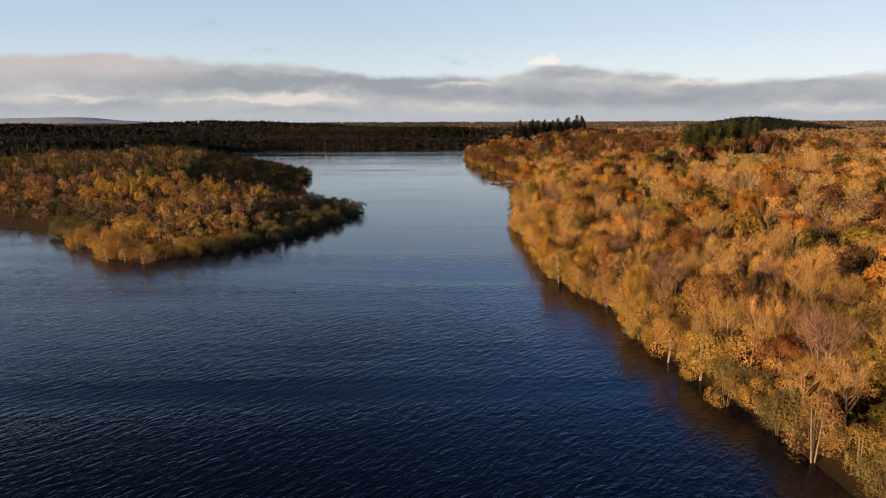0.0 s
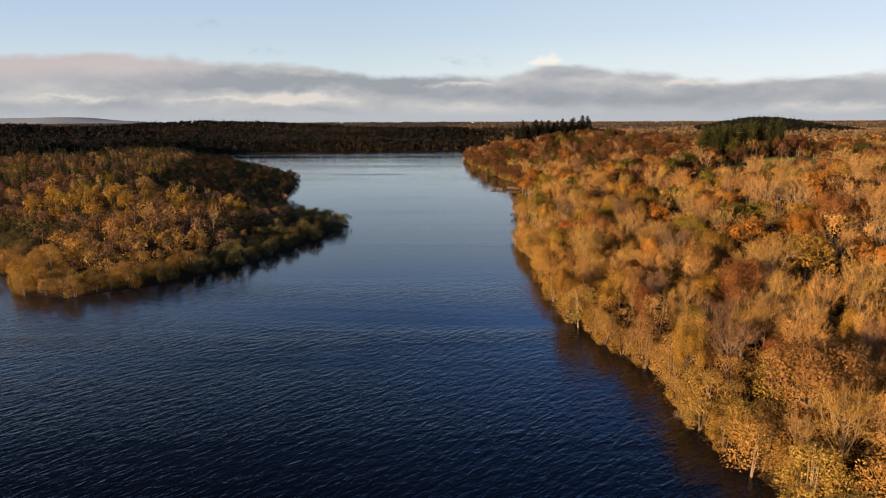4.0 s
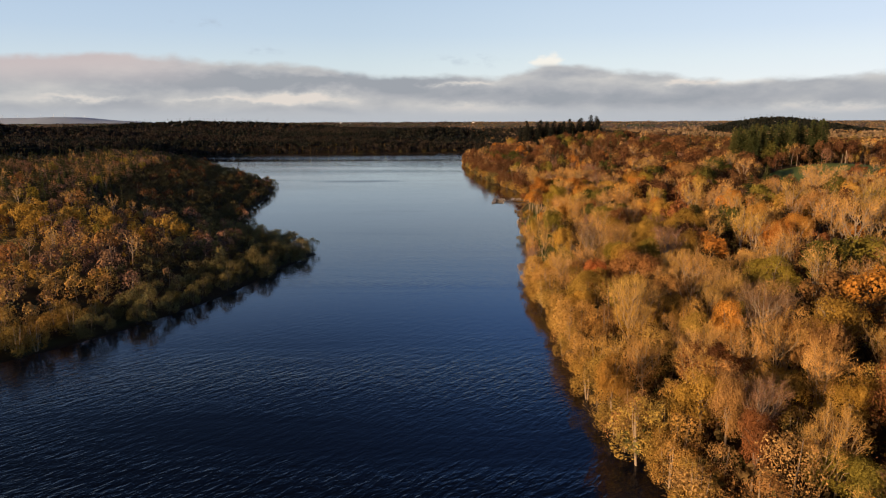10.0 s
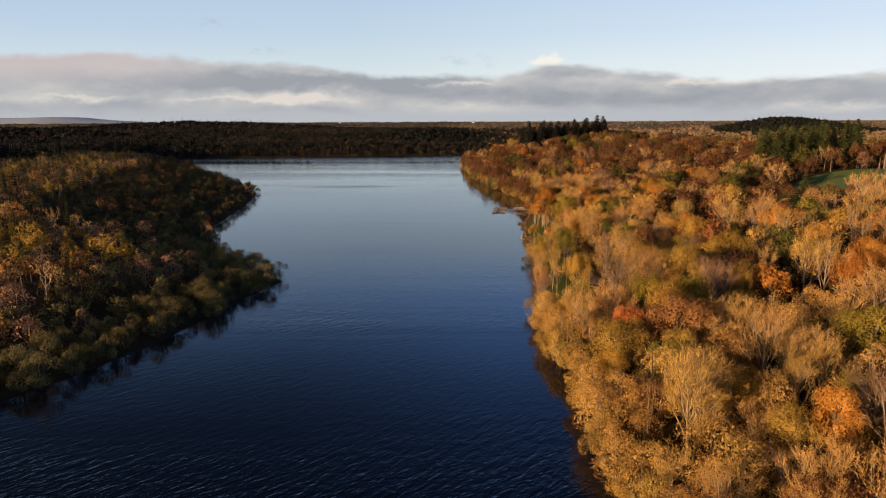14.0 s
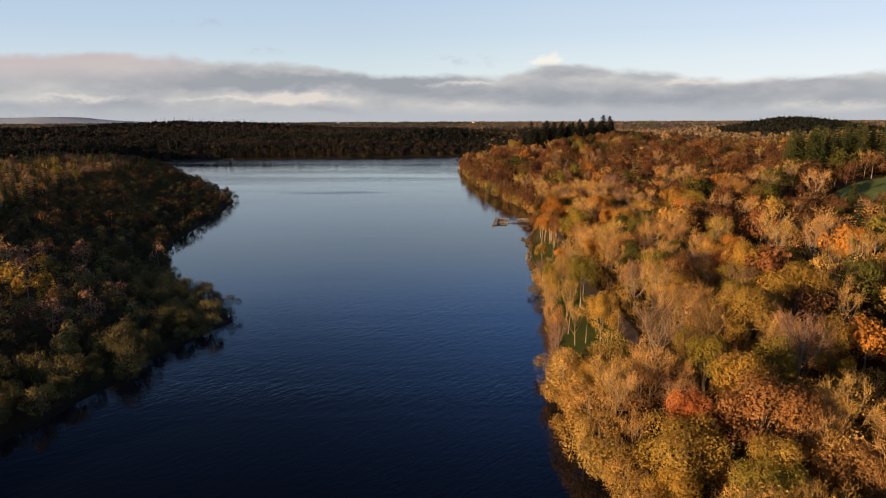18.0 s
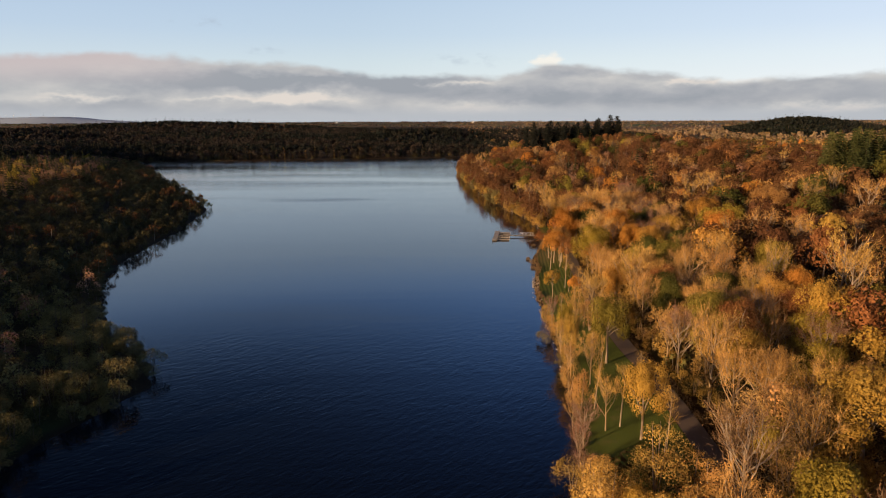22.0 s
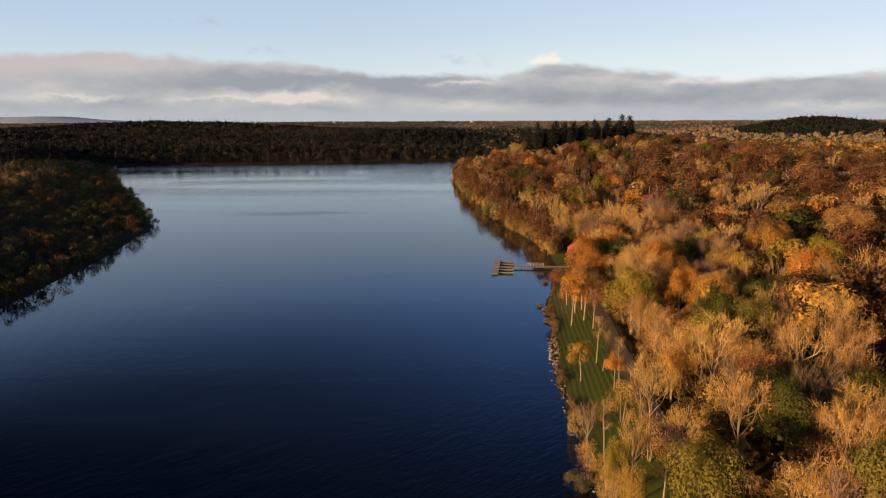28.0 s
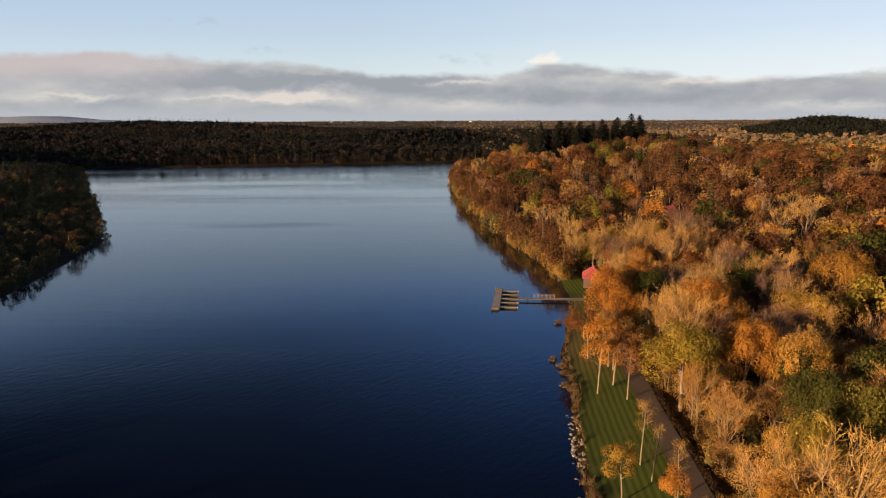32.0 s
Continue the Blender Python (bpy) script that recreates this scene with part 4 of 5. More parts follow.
# ------------------------------------------------------------------ wood along the shore, tree by tree
X, Y, d, rng = scatter(26, 110, 20, 470, 4.9, 3)
ok = (d > 2.8) & (d < 42) & ~kept_clear(X, Y) & apart_from_stand(X, Y)
X, Y, d = X[ok], Y[ok], d[ok]
for x, y, q in zip(X, Y, d):
    u = pick_tree.random()
    if q < 7:
        kind = "brush" if u < 0.55 else "willow" if u < 0.72 else "bare" if u < 0.95 else "yellow"
    elif y > 430:
        kind = "rust" if u < 0.35 else "bare" if u < 0.6 else "purple" if u < 0.85 else "orange" if u < 0.9 else "olive"
    elif y > 333:
        kind = "bare" if u < 0.18 else "brush" if u < 0.32 else "purple" if u < 0.54 else "rust" if u < 0.70 else "olive" if u < 0.79 else "dark" if u < 0.90 else "yellow" if u < 0.94 else "orange"
    elif y > 290:
        kind = "bare" if u < 0.34 else "brush" if u < 0.60 else "purple" if u < 0.74 else "rust" if u < 0.83 else "olive" if u < 0.89 else "dark" if u < 0.93 else "yellow" if u < 0.97 else "orange"
    elif y < 95:
        kind = "bare" if u < 0.22 else "brush" if u < 0.34 else "purple" if u < 0.70 else "rust" if u < 0.82 else "dark" if u < 0.93 else "olive"
    else:
        kind = "bare" if u < 0.36 else "brush" if u < 0.68 else "purple" if u < 0.75 else "willow" if u < 0.86 else "rust" if u < 0.90 else "olive" if u < 0.94 else "yellow" if u < 0.975 else "orange"
    size = pick_tree.uniform(0.62, 1.0) * (0.85 if q < 6 else 1.0) * (1.25 if pick_tree.random() < 0.25 else 1.0)
    plant(kind, x, y, size, pick_tree.uniform(0.85, 1.15), rng=pick_tree)

# a fringe that leans out over the water
X, Y, d, rng = scatter(24, 110, 20, 262, 3.2, 4)
ok = (d > -1.8) & (d < 2.8) & apart_from_stand(X, Y, 0.3)
for x, y in zip(X[ok], Y[ok]):
    plant("willow_dull" if y < 100 and pick_tree.random() < 0.5 else "willow" if pick_tree.random() < 0.5 else "brush", x, y, pick_tree.uniform(0.55, 0.95), pick_tree.uniform(0.95, 1.2), rng=pick_tree)
for y in np.arange(259, 330, 5.5):
    plant("brush" if pick_tree.random() < 0.4 else "purple" if pick_tree.random() < 0.6 else "bare", float(shore_x(y)) + pick_tree.uniform(-0.4, 1.2), y, pick_tree.uniform(0.4, 0.72), pick_tree.uniform(0.75, 1.0), rng=pick_tree)
for x, y, s, wd in ((43.6, 317, 0.72, 1.0), (45.4, 323, 0.85, 1.05), (43.0, 328, 0.68, 1.0), (46.2, 313, 0.7, 0.95), (46.3, 330, 0.62, 0.95)):
    plant("bare" if x > 44 else "brush", x, y, s, wd, rng=pick_tree)
for x, y, s in ((36.2, 274, 0.66), (37.6, 290, 0.7), (39.5, 311, 0.66)):
    plant("bare", x, y, s, 0.85, rng=pick_tree)
for x, y, s in ((33.2, 312, 0.42), (34.4, 299, 0.4), (33.6, 292, 0.3)):
    plant("willow_dull", x, y, s, 1.1, rng=pick_tree)
for y in range(446, 500, 4):
    plant("willow", float(shore_x(y)) + pick_tree.uniform(0, 1.5), y, pick_tree.uniform(0.6, 0.9), 1.1, rng=pick_tree)

# ------------------------------------------------------------------ the peninsula's edge, tree by tree
X, Y, d, rng = scatter(-180, -30, 180, 330, 4.4, 8)
ok = (d > -0.8) & (d < 13) & (X > -150)
for x, y, q in zip(X[ok], Y[ok], d[ok]):
    u = pick_tree.random()
    # away from the sunny front the duller willow carries the flank's shade
    gold = x < -70 and y < 225
    kind = ("willow" if gold else "willow_dull") if u < 0.95 or not gold else "brush"
    plant(kind, x, y, pick_tree.uniform(0.42, 0.92), pick_tree.uniform(0.8, 1.2), rng=pick_tree)

# ------------------------------------------------------------------ conifers on the crest and by the field
CREST = [(79, 704, 38.0, 0.9), (84, 700, 42.5, 1.0), (90, 708, 37.5, 1.3), (95, 702, 41.0, 1.25), (99, 712, 43.0, 1.2), (104, 706, 42.0, 1.4), (108, 700, 39.5, 1.1), (112, 712, 42.5, 1.3), (117, 706, 40.0, 1.5),
         (122, 716, 42.0, 1.3), (126, 708, 44.0, 1.1), (131, 720, 41.0, 1.5), (136, 712, 43.5, 1.25), (140, 722, 45.0, 1.2), (145, 714, 42.0, 1.5), (150, 724, 47.5, 1.15), (154, 718, 46.5, 1.35), (158, 726, 43.0, 1.3),
         (88, 722, 38.0, 1.6), (106, 724, 38.0, 1.6), (120, 728, 38.0, 1.6), (134, 732, 39.0, 1.6), (148, 734, 40.0, 1.6)]
for x, y, top_z, wd in CREST:
    plant("pine", x, y, (top_z - height(x, y)) / 17, wd * 1.3, rng=pick_tree)
for y in np.arange(264, 334, 5.0):
    plant("willow", float(path_x(y)) + 3.6 + pick_tree.uniform(0, 1.2), y, pick_tree.uniform(0.38, 0.6), pick_tree.uniform(1.0, 1.3), rng=pick_tree)
for i in range(30):
    y = 336 + 1.9 * i
    plant("brush", float(path_x(y)) + 4.2 + pick_tree.uniform(-0.6, 3.4), y, pick_tree.uniform(0.34, 0.55), pick_tree.uniform(1.1, 1.5), rng=pick_tree)
for i in range(90):
    x = 166 + 60 * pick_tree.random()
    plant("spruce", x, 452 + 0.3 * (x - 190) + pick_tree.uniform(-10, 24), pick_tree.uniform(1.2, 1.55), 1.0, rng=pick_tree)
for x, y, s in ((116, 316, 0.95), (150, 372, 0.8), (70, 520, 0.8), (64, 500, 0.7), (90, 545, 0.9)):
    plant("spruce", x, y, s, 1.3, rng=pick_tree)

# ------------------------------------------------------------------ woods behind
KIND_ROWS = [("bare", "bare", "bark"), ("brush", "purple", "bark"), ("broad", "rust", "bark"), ("broad", "orange", "bark"), ("broad", "yellow", "bark"),
             ("broad", "olive", "darkbark"), ("willow", "willow", "bark"), ("spruce", "spruce", "darkbark"), ("larch", "larch", "darkbark"), ("willow", "willow_dull", "darkbark"),
             ("broad", "farwood", "bark"), ("broad", "farbare", "bark"), ("broad", "dark", "darkbark"), ("brush", "bare", "bark"), ("brush", "brown", "bark"), ("broad", "brown", "bark"), ("willow", "shaded", "darkbark"), ("broad", "heath_haze", "bark"), ("broad", "spruce", "darkbark"), ("fine", "farspruce", "darkbark"), ("fine", "farbare", "darkbark")]


def choose(rng, n, weights):
    keys = list(weights)
    p = np.array([weights[k] for k in keys], float)
    return rng.choice(keys, n, p=p / p.sum())


X, Y, d, rng = scatter(60, 330, 30, 480, 6.8, 14)
ok = (d >= 42) & ~kept_clear(X, Y) & apart_from_stand(X, Y) & (X < 0.74 * Y + 60)
X, Y = X[ok], Y[ok]
S = rng.uniform(0.6, 1.28, len(X)) * np.where(((X - 185) / 62) ** 2 + ((Y - 372 - 0.35 * (X - 185)) / 32) ** 2 < 1, 0.66, 1.0)
kd = choose(rng, len(X), {0: 32, 13: 28, 14: 7, 15: 5, 1: 6, 2: 8, 3: 5, 4: 3, 5: 3, 6: 4, 12: 2})
brown = (Y > 335) & (rng.random(len(X)) < 0.6)
kd = np.where(brown, choose(rng, len(X), {14: 34, 15: 30, 1: 18, 12: 12, 2: 6}), kd)
close = (X < 150) & (Y < 440) & (X < 0.62 * Y + 70)
wood("mixed_wood", "dense autumn wood of bare, orange and golden trees", (X[close], Y[close], S[close], kd[close]), CLOSE, KIND_ROWS)
wood("inland_wood", "autumn wood of bare and brown trees further inland", (X[~close], Y[~close], S[~close], kd[~close]), MID, KIND_ROWS)

X, Y, d, rng = scatter(22, 330, 470, 810, 8.2, 15)
ok = (d > 1.5) & ~kept_clear(X, Y) & (X < 0.74 * Y)
X, Y = X[ok], Y[ok]
near_edge = shore_distance(X, Y) < 12
kd = choose(rng, len(X), {14: 34, 15: 26, 1: 16, 2: 8, 3: 1, 5: 2, 0: 4, 13: 4, 7: 7, 12: 5})
kd = np.where(near_edge & (rng.random(len(X)) < 0.4), 6, kd)
near_edge = (shore_distance(X, Y) < 14)
kd = np.where(near_edge, choose(rng, len(X), {14: 50, 15: 25, 6: 15, 0: 10}), kd)
X2, Y2, d2, rng2 = scatter(15, 130, 448, 880, 4.6, 28)
ok2 = (d2 > -0.6) & (d2 < 7) & ~kept_clear(X2, Y2)
X, Y, kd = np.concatenate([X, X2[ok2]]), np.concatenate([Y, Y2[ok2]]), np.concatenate([kd, choose(rng2, ok2.sum(), {14: 55, 9: 25, 6: 20})])
wood("hill_wood", "wooded hill with rust-brown and dark trees above the lake", (X, Y, rng.uniform(0.75, 1.25, len(X)) * np.where(Y > 690, 0.8, 1.0), kd), MID, KIND_ROWS)

X, Y, d, rng = scatter(-330, -40, 200, 860, 5.3, 16)
ok = ((d >= 13) | ((Y > 330) & (d > -0.5))) & (X > -0.73 * Y - 12)
X, Y = X[ok], Y[ok]
kd = choose(rng, len(X), {0: 6, 13: 6, 1: 46, 6: 9, 9: 18, 2: 4, 14: 7, 5: 2, 8: 2})
patch = (np.hypot((X + 125) / 52, (Y - 300) / 26) < 1) & (rng.random(len(X)) < 0.8)
kd = np.where(patch, choose(rng, len(X), {8: 62, 4: 38}), kd)
back = (Y > 335) & (X < -110) & (rng.random(len(X)) < 0.7)
kd = np.where(back, choose(rng, len(X), {8: 9, 7: 42, 9: 16, 16: 24, 1: 9}), kd)
# flank in shade: drawn with the dull and the darkened leaf colours
flank = (shore_distance(X, Y) < 30) & (Y > 225)
kd = np.where(flank, choose(rng, len(X), {9: 38, 16: 54, 1: 8}), kd)
# its far side is shaded too, nearly all in the darkened leaves
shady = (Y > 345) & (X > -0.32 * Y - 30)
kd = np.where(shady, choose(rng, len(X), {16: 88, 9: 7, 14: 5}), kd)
front = (Y < 240) & (X < -55)
kd = np.where(front, choose(rng, len(X), {6: 58, 13: 24, 1: 18}), kd)
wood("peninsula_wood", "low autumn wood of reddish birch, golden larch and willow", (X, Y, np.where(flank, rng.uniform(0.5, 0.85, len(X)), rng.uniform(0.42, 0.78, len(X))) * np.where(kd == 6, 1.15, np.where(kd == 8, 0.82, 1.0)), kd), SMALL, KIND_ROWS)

X, Y, d, rng = scatter(-1250, 330, 560, 1500, 9.0, 17, 0.7)
ok = (d > 0.4) & (np.abs(X) < 0.74 * Y + 60) & ~((X > 20) & (Y < 870)) & ((X < -325) | (Y > 855))
X, Y, d = X[ok], Y[ok], d[ok]
kd = choose(rng, len(X), {7: 30, 18: 62, 11: 8})
belt = np.sin(Y * 0.021 + 0.0035 * X + 0.8 * np.sin(X * 0.006)) > 0.35
kd = np.where(belt, choose(rng, len(X), {18: 25, 11: 75}), kd)
# lighter brown trees on the rear ridge stand for a sunlit patch
lit = (Y > 1330) & (X > -330) & (np.sin(X * 0.013 + 0.7) > -0.2) & (rng.random(len(X)) < 0.4)
kd = np.where(lit, 14, kd)
rim = d < 26
kd = np.where(rim, choose(rng, len(X), {11: 55, 18: 25, 7: 20}), kd)
gold = (X > -215) & (X < -60) & (d < 24)
kd = np.where(gold & (rng.random(len(X)) < 0.35), 8, kd)
front_rank = d < 150
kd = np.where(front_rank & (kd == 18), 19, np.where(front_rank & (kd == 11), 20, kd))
wood("far_bank_wood", "conifer and brown wood along the far bank, coloured dark for cloud shade", (X, Y, rng.uniform(0.75, 1.0, len(X)) * np.where(d > 30, 1.12, 0.95), kd), LOW, KIND_ROWS_FAR := [
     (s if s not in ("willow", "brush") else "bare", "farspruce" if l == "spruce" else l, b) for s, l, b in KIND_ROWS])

X, Y, d, rng = scatter(-340, 130, 855, 985, 5.5, 27)
ok = (d > -0.3) & (d < 13)
wood("far_shore_scrub", "brown trees lining the far shore, coloured dark for cloud shade", (X[ok], Y[ok], rng.uniform(0.6, 1.0, ok.sum()), choose(rng, ok.sum(), {0: 48, 1: 12, 2: 40})), MID,
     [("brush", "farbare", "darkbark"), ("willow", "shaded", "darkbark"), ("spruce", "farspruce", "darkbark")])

X, Y, d, rng = scatter(-420, -150, 300, 620, 8.5, 18)
ok = (d > 3) & (X < -0.45 * Y - 60) & (X > -0.8 * Y - 60) & (Y > 330) & (X < -330)
if ok.any():
    wood("left_wood", "mixed wood behind the peninsula, coloured dark for cloud shade", (X[ok], Y[ok], rng.uniform(0.7, 1.0, ok.sum()), choose(rng, ok.sum(), {7: 40, 11: 45, 8: 10})), LOW, KIND_ROWS_FAR)

X, Y, d, rng = scatter(60, 1250, 250, 1550, 9.5, 19)
ok = (d > 30) & (X < 0.76 * Y + 40) & ~((X < 330) & (Y < 812)) & ~kept_clear(X, Y) & ((Y < 960) | (rng.random(len(X)) < 0.5))
X, Y = X[ok], Y[ok]
kd = choose(rng, len(X), {10: 34, 15: 34, 0: 20, 3: 3, 7: 5, 12: 5})
# the plain beyond the ridge mostly takes the colour with haze in it
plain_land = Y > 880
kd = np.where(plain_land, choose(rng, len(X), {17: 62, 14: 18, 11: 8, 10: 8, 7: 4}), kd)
dome_d = np.hypot(np.where(X < 600, (X - 600) / 115, (X - 600) / 185), (Y - 1255) / 125)
X, Y, kd = X[dome_d >= 1], Y[dome_d >= 1], kd[dome_d >= 1]
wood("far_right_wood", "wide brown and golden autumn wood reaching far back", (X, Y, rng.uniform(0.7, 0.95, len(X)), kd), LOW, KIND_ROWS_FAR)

X, Y, d, rng = scatter(420, 930, 1120, 1440, 8.0, 29)
ok = np.hypot(np.where(X < 600, (X - 600) / 115, (X - 600) / 185), (Y - 1255) / 125) < 1
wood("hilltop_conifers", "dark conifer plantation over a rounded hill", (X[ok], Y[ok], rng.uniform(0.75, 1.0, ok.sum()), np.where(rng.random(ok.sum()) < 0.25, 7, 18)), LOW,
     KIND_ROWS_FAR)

X, Y, d, rng = scatter(-3600, 3600, 1500, 4900, 34.0, 20, 0.6)
patchy = np.sin(X * 0.008 + 1) * np.sin(Y * 0.006 + X * 0.002) + 0.5 * np.sin(X * 0.021 - Y * 0.013)
ok = (np.abs(X) < 0.78 * Y) & ((patchy > 0.1) | (rng.random(len(X)) < 0.2) | (np.abs(np.sin(Y * 0.017 + 0.4 * np.sin(X * 0.004))) < 0.16)) & ~kept_clear(X, Y)
X, Y = X[ok], Y[ok]
# right half in the haze-paled heath, left half in the cloud-shade browns
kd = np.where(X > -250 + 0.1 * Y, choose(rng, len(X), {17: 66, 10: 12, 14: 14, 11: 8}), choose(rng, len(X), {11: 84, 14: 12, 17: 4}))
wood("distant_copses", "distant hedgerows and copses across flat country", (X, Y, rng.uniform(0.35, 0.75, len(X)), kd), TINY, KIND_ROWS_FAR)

# ------------------------------------------------------------------ undergrowth
X, Y, d, rng = scatter(27, 110, 30, 470, 4.4, 21)
ok = (d > 0.0) & (d < 75) & ~kept_clear(X, Y)
SCRUB = {"scrub": [broad_crown(s, 6, 60, 0.4, 3.4, 2.5, False) for s in (411, 412, 413)]}
wood("undergrowth", "brambles and brown undergrowth between the trees", (X[ok], Y[ok], rng.uniform(0.6, 1.3, ok.sum()), np.zeros(ok.sum())), SCRUB, [("scrub", "scrub", "bark")])

# ------------------------------------------------------------------ lawn, track, field, pond
def strip(name, lo, hi, y0, y1, n_across, mat, lift, attr=None):
    ys = np.arange(y0, y1 + 0.1, 2.0)
    V, A = [], []
    for y in ys:
        a, b = lo(y), hi(y)
        for k in range(n_across + 1):
            V.append((a + (b - a) * k / n_across, y))
            A.append((b - a) * (1 - k / n_across))
    V = np.array(V)
    Z = np.maximum(ground_height(V[:, 0], V[:, 1]), 0.06) + lift
    n = n_across + 1
    i = (np.arange(len(ys) - 1)[:, None] * n + np.arange(n_across)).ravel()
    me = soup(name, np.column_stack([V, Z]), np.stack([i, i + 1, i + n + 1, i + n], 1), [mat], tint=A if attr else None, attr=attr or "tint")
    me.polygons.foreach_set("use_smooth", np.ones(len(i), bool))
    return new(name, me)


tagged(strip("lawn", lambda y: float(shore_x(y)) + 0.9, lambda y: float(path_x(y)) - 1.65 + 2.2 * float(smooth(402, 420, y)), 258, 450, 14, M["lawn"], 0.05, "across"),
       "mown lakeside lawn with striped green grass", "lawn", kind="structure")
tagged(strip("track", lambda y: float(path_x(y)) - 1.6, lambda y: float(path_x(y)) + 1.6, 216, 402, 5, M["track"], 0.07),
       "narrow grey-brown tarmac lane beside the lawn", "path", kind="structure")
fx, fy = np.meshgrid(np.linspace(-1, 1, 15), np.linspace(-1, 1, 9))
fr = np.sqrt(np.maximum(fx ** 2, fy ** 2) / np.maximum(fx ** 2 + fy ** 2, 1e-6))
fx, fy = (fx * fr).ravel(), (fy * fr).ravel()
px_, py_ = 198 + 43 * fx, 411 + 0.35 * 43 * fx + 20 * fy
i = (np.arange(8)[:, None] * 15 + np.arange(14)).ravel()
tagged(new("pasture", soup("pasture", np.column_stack([px_, py_, ground_height(px_, py_) + 0.35]), np.stack([i, i + 1, i + 16, i + 15], 1), [M["pasture"]])),
       "small bright green pasture enclosed by woods", "field", kind="structure")

pa = np.linspace(0, 2 * np.pi, 40, endpoint=False)
qx = POND[0] + 36 * np.cos(pa) * (1 + 0.12 * np.sin(3 * pa))
qy = POND[1] + 42 * np.sin(pa) * (1 + 0.1 * np.cos(2 * pa))
pond_z = float(ground_height(qx, qy).max()) + 0.2
tagged(new("pond", soup("pond", [(a, b, pond_z) for a, b in zip(qx, qy)] + [(POND[0], POND[1], pond_z)], [(k, (k + 1) % 40, 40) for k in range(40)], [M["water"]])),
       "small distant lake among the woods", "pond", kind="structure")

# ------------------------------------------------------------------ jetty
def jetty():
    root = tagged(new("floating_jetty"), "weathered wooden floating jetty with five mooring fingers", "jetty")
    root.location = (32.6, 429.0, 0)
    root.rotation_euler = (0, 0, radians(-7.5))
    n = 30
    for i in range(n):
        bm = bmesh.new()
        box(bm, (1.7, 18.2 / n - 0.04, 0.06), (0.4, -9.1 + (i + 0.5) * 18.2 / n, 0.47 + 0.006 * ((i * 7) % 3)), bevel=0.008)
        part("deck_plank", bm_mesh("deck_plank", bm, M["deck"]), root)
    bm = bmesh.new()
    box(bm, (1.6, 18.0, 0.42), (0.4, 0, 0.22), bevel=0.05)
    part("pontoon_float", bm_mesh("pontoon_float", bm, M["float"]), root, "dark pontoon float under the deck")
    for y in (-7.4, -3.6, -0.3, 3.6, 6.8):
        bm = bmesh.new()
        box(bm, (4.2, 0.62, 0.07), (3.4, y, 0.44), bevel=0.01)
        f = part("finger", bm_mesh("finger", bm, M["deck"]), root)
        bm = bmesh.new()
        box(bm, (4.0, 0.5, 0.38), (3.4, y, 0.2), bevel=0.04)
        part("finger_float", bm_mesh("finger_float", bm, M["float"]), f, "dark float under the finger")
        bm = bmesh.new()
        box(bm, (0.22, 0.62, 0.2), (5.55, y, 0.42), bevel=0.03)
        part("end_cap", bm_mesh("end_cap", bm, M["white"]), f, "pale cap at the finger's end")
    for x, y in ((-0.5, -8.8), (-0.5, 8.8), (1.3, 8.9), (5.3, -3.1), (5.3, 3.1)):
        bm = bmesh.new()
        bmesh.ops.create_cone(bm, cap_ends=True, segments=10, radius1=0.12, radius2=0.11, depth=1.5, matrix=Matrix.Translation((x, y, 0.3)))
        part("mooring_post", bm_mesh("mooring_post", bm, M["float"]), root)
    return root


jetty()


def gangway():
    root = tagged(new("gangway"), "long wooden gangway with white handrails from shore to jetty", "gangway")
    a, b = Vector((37.9, 427.9, 0.52)), Vector((54.5, 426.4, 0.95))
    way = (b - a).normalized()
    rz = math.atan2(way.y, way.x)
    ln = (b - a).length
    n = 34
    for i in range(n):
        p = a + way * ln * (i + 0.5) / n
        bm = bmesh.new()
        box(bm, (ln / n - 0.03, 1.15, 0.05), p, rz, 0.008)
        part("board", bm_mesh("board", bm, M["deck"]), root)
    for s in (-0.5, 0.5):
        bm = bmesh.new()
        mid = (a + b) / 2 + Vector((-math.sin(rz) * s, math.cos(rz) * s, -0.12))
        box(bm, (ln, 0.12, 0.18), mid, rz)
        part("beam", bm_mesh("beam", bm, M["float"]), root)
        u0, u1 = 0.24, 0.54
        for u in np.linspace(u0, u1, 6):
            p = a + way * ln * float(u) + Vector((-math.sin(rz) * s, math.cos(rz) * s, 0.5))
            bm = bmesh.new()
            box(bm, (0.07, 0.07, 1.05), p, rz)
            part("rail_post", bm_mesh("rail_post", bm, M["rail"]), root)
        for h in (0.55, 1.02):
            p = a + way * ln * (u0 + u1) / 2 + Vector((-math.sin(rz) * s, math.cos(rz) * s, h))
            bm = bmesh.new()
            box(bm, (ln * (u1 - u0), 0.06, 0.06), p, rz)
            part("handrail", bm_mesh("handrail", bm, M["rail"]), root, "pale metal handrail")
    for u in (0.15, 0.35, 0.55, 0.75):
        for s in (-0.45, 0.45):
            p = a + way * ln * u + Vector((-math.sin(rz) * s, math.cos(rz) * s, -1.0))
            bm = bmesh.new()
            box(bm, (0.14, 0.14, 2.2), p, rz)
            part("pile", bm_mesh("pile", bm, M["float"]), root)
    return root


gangway()


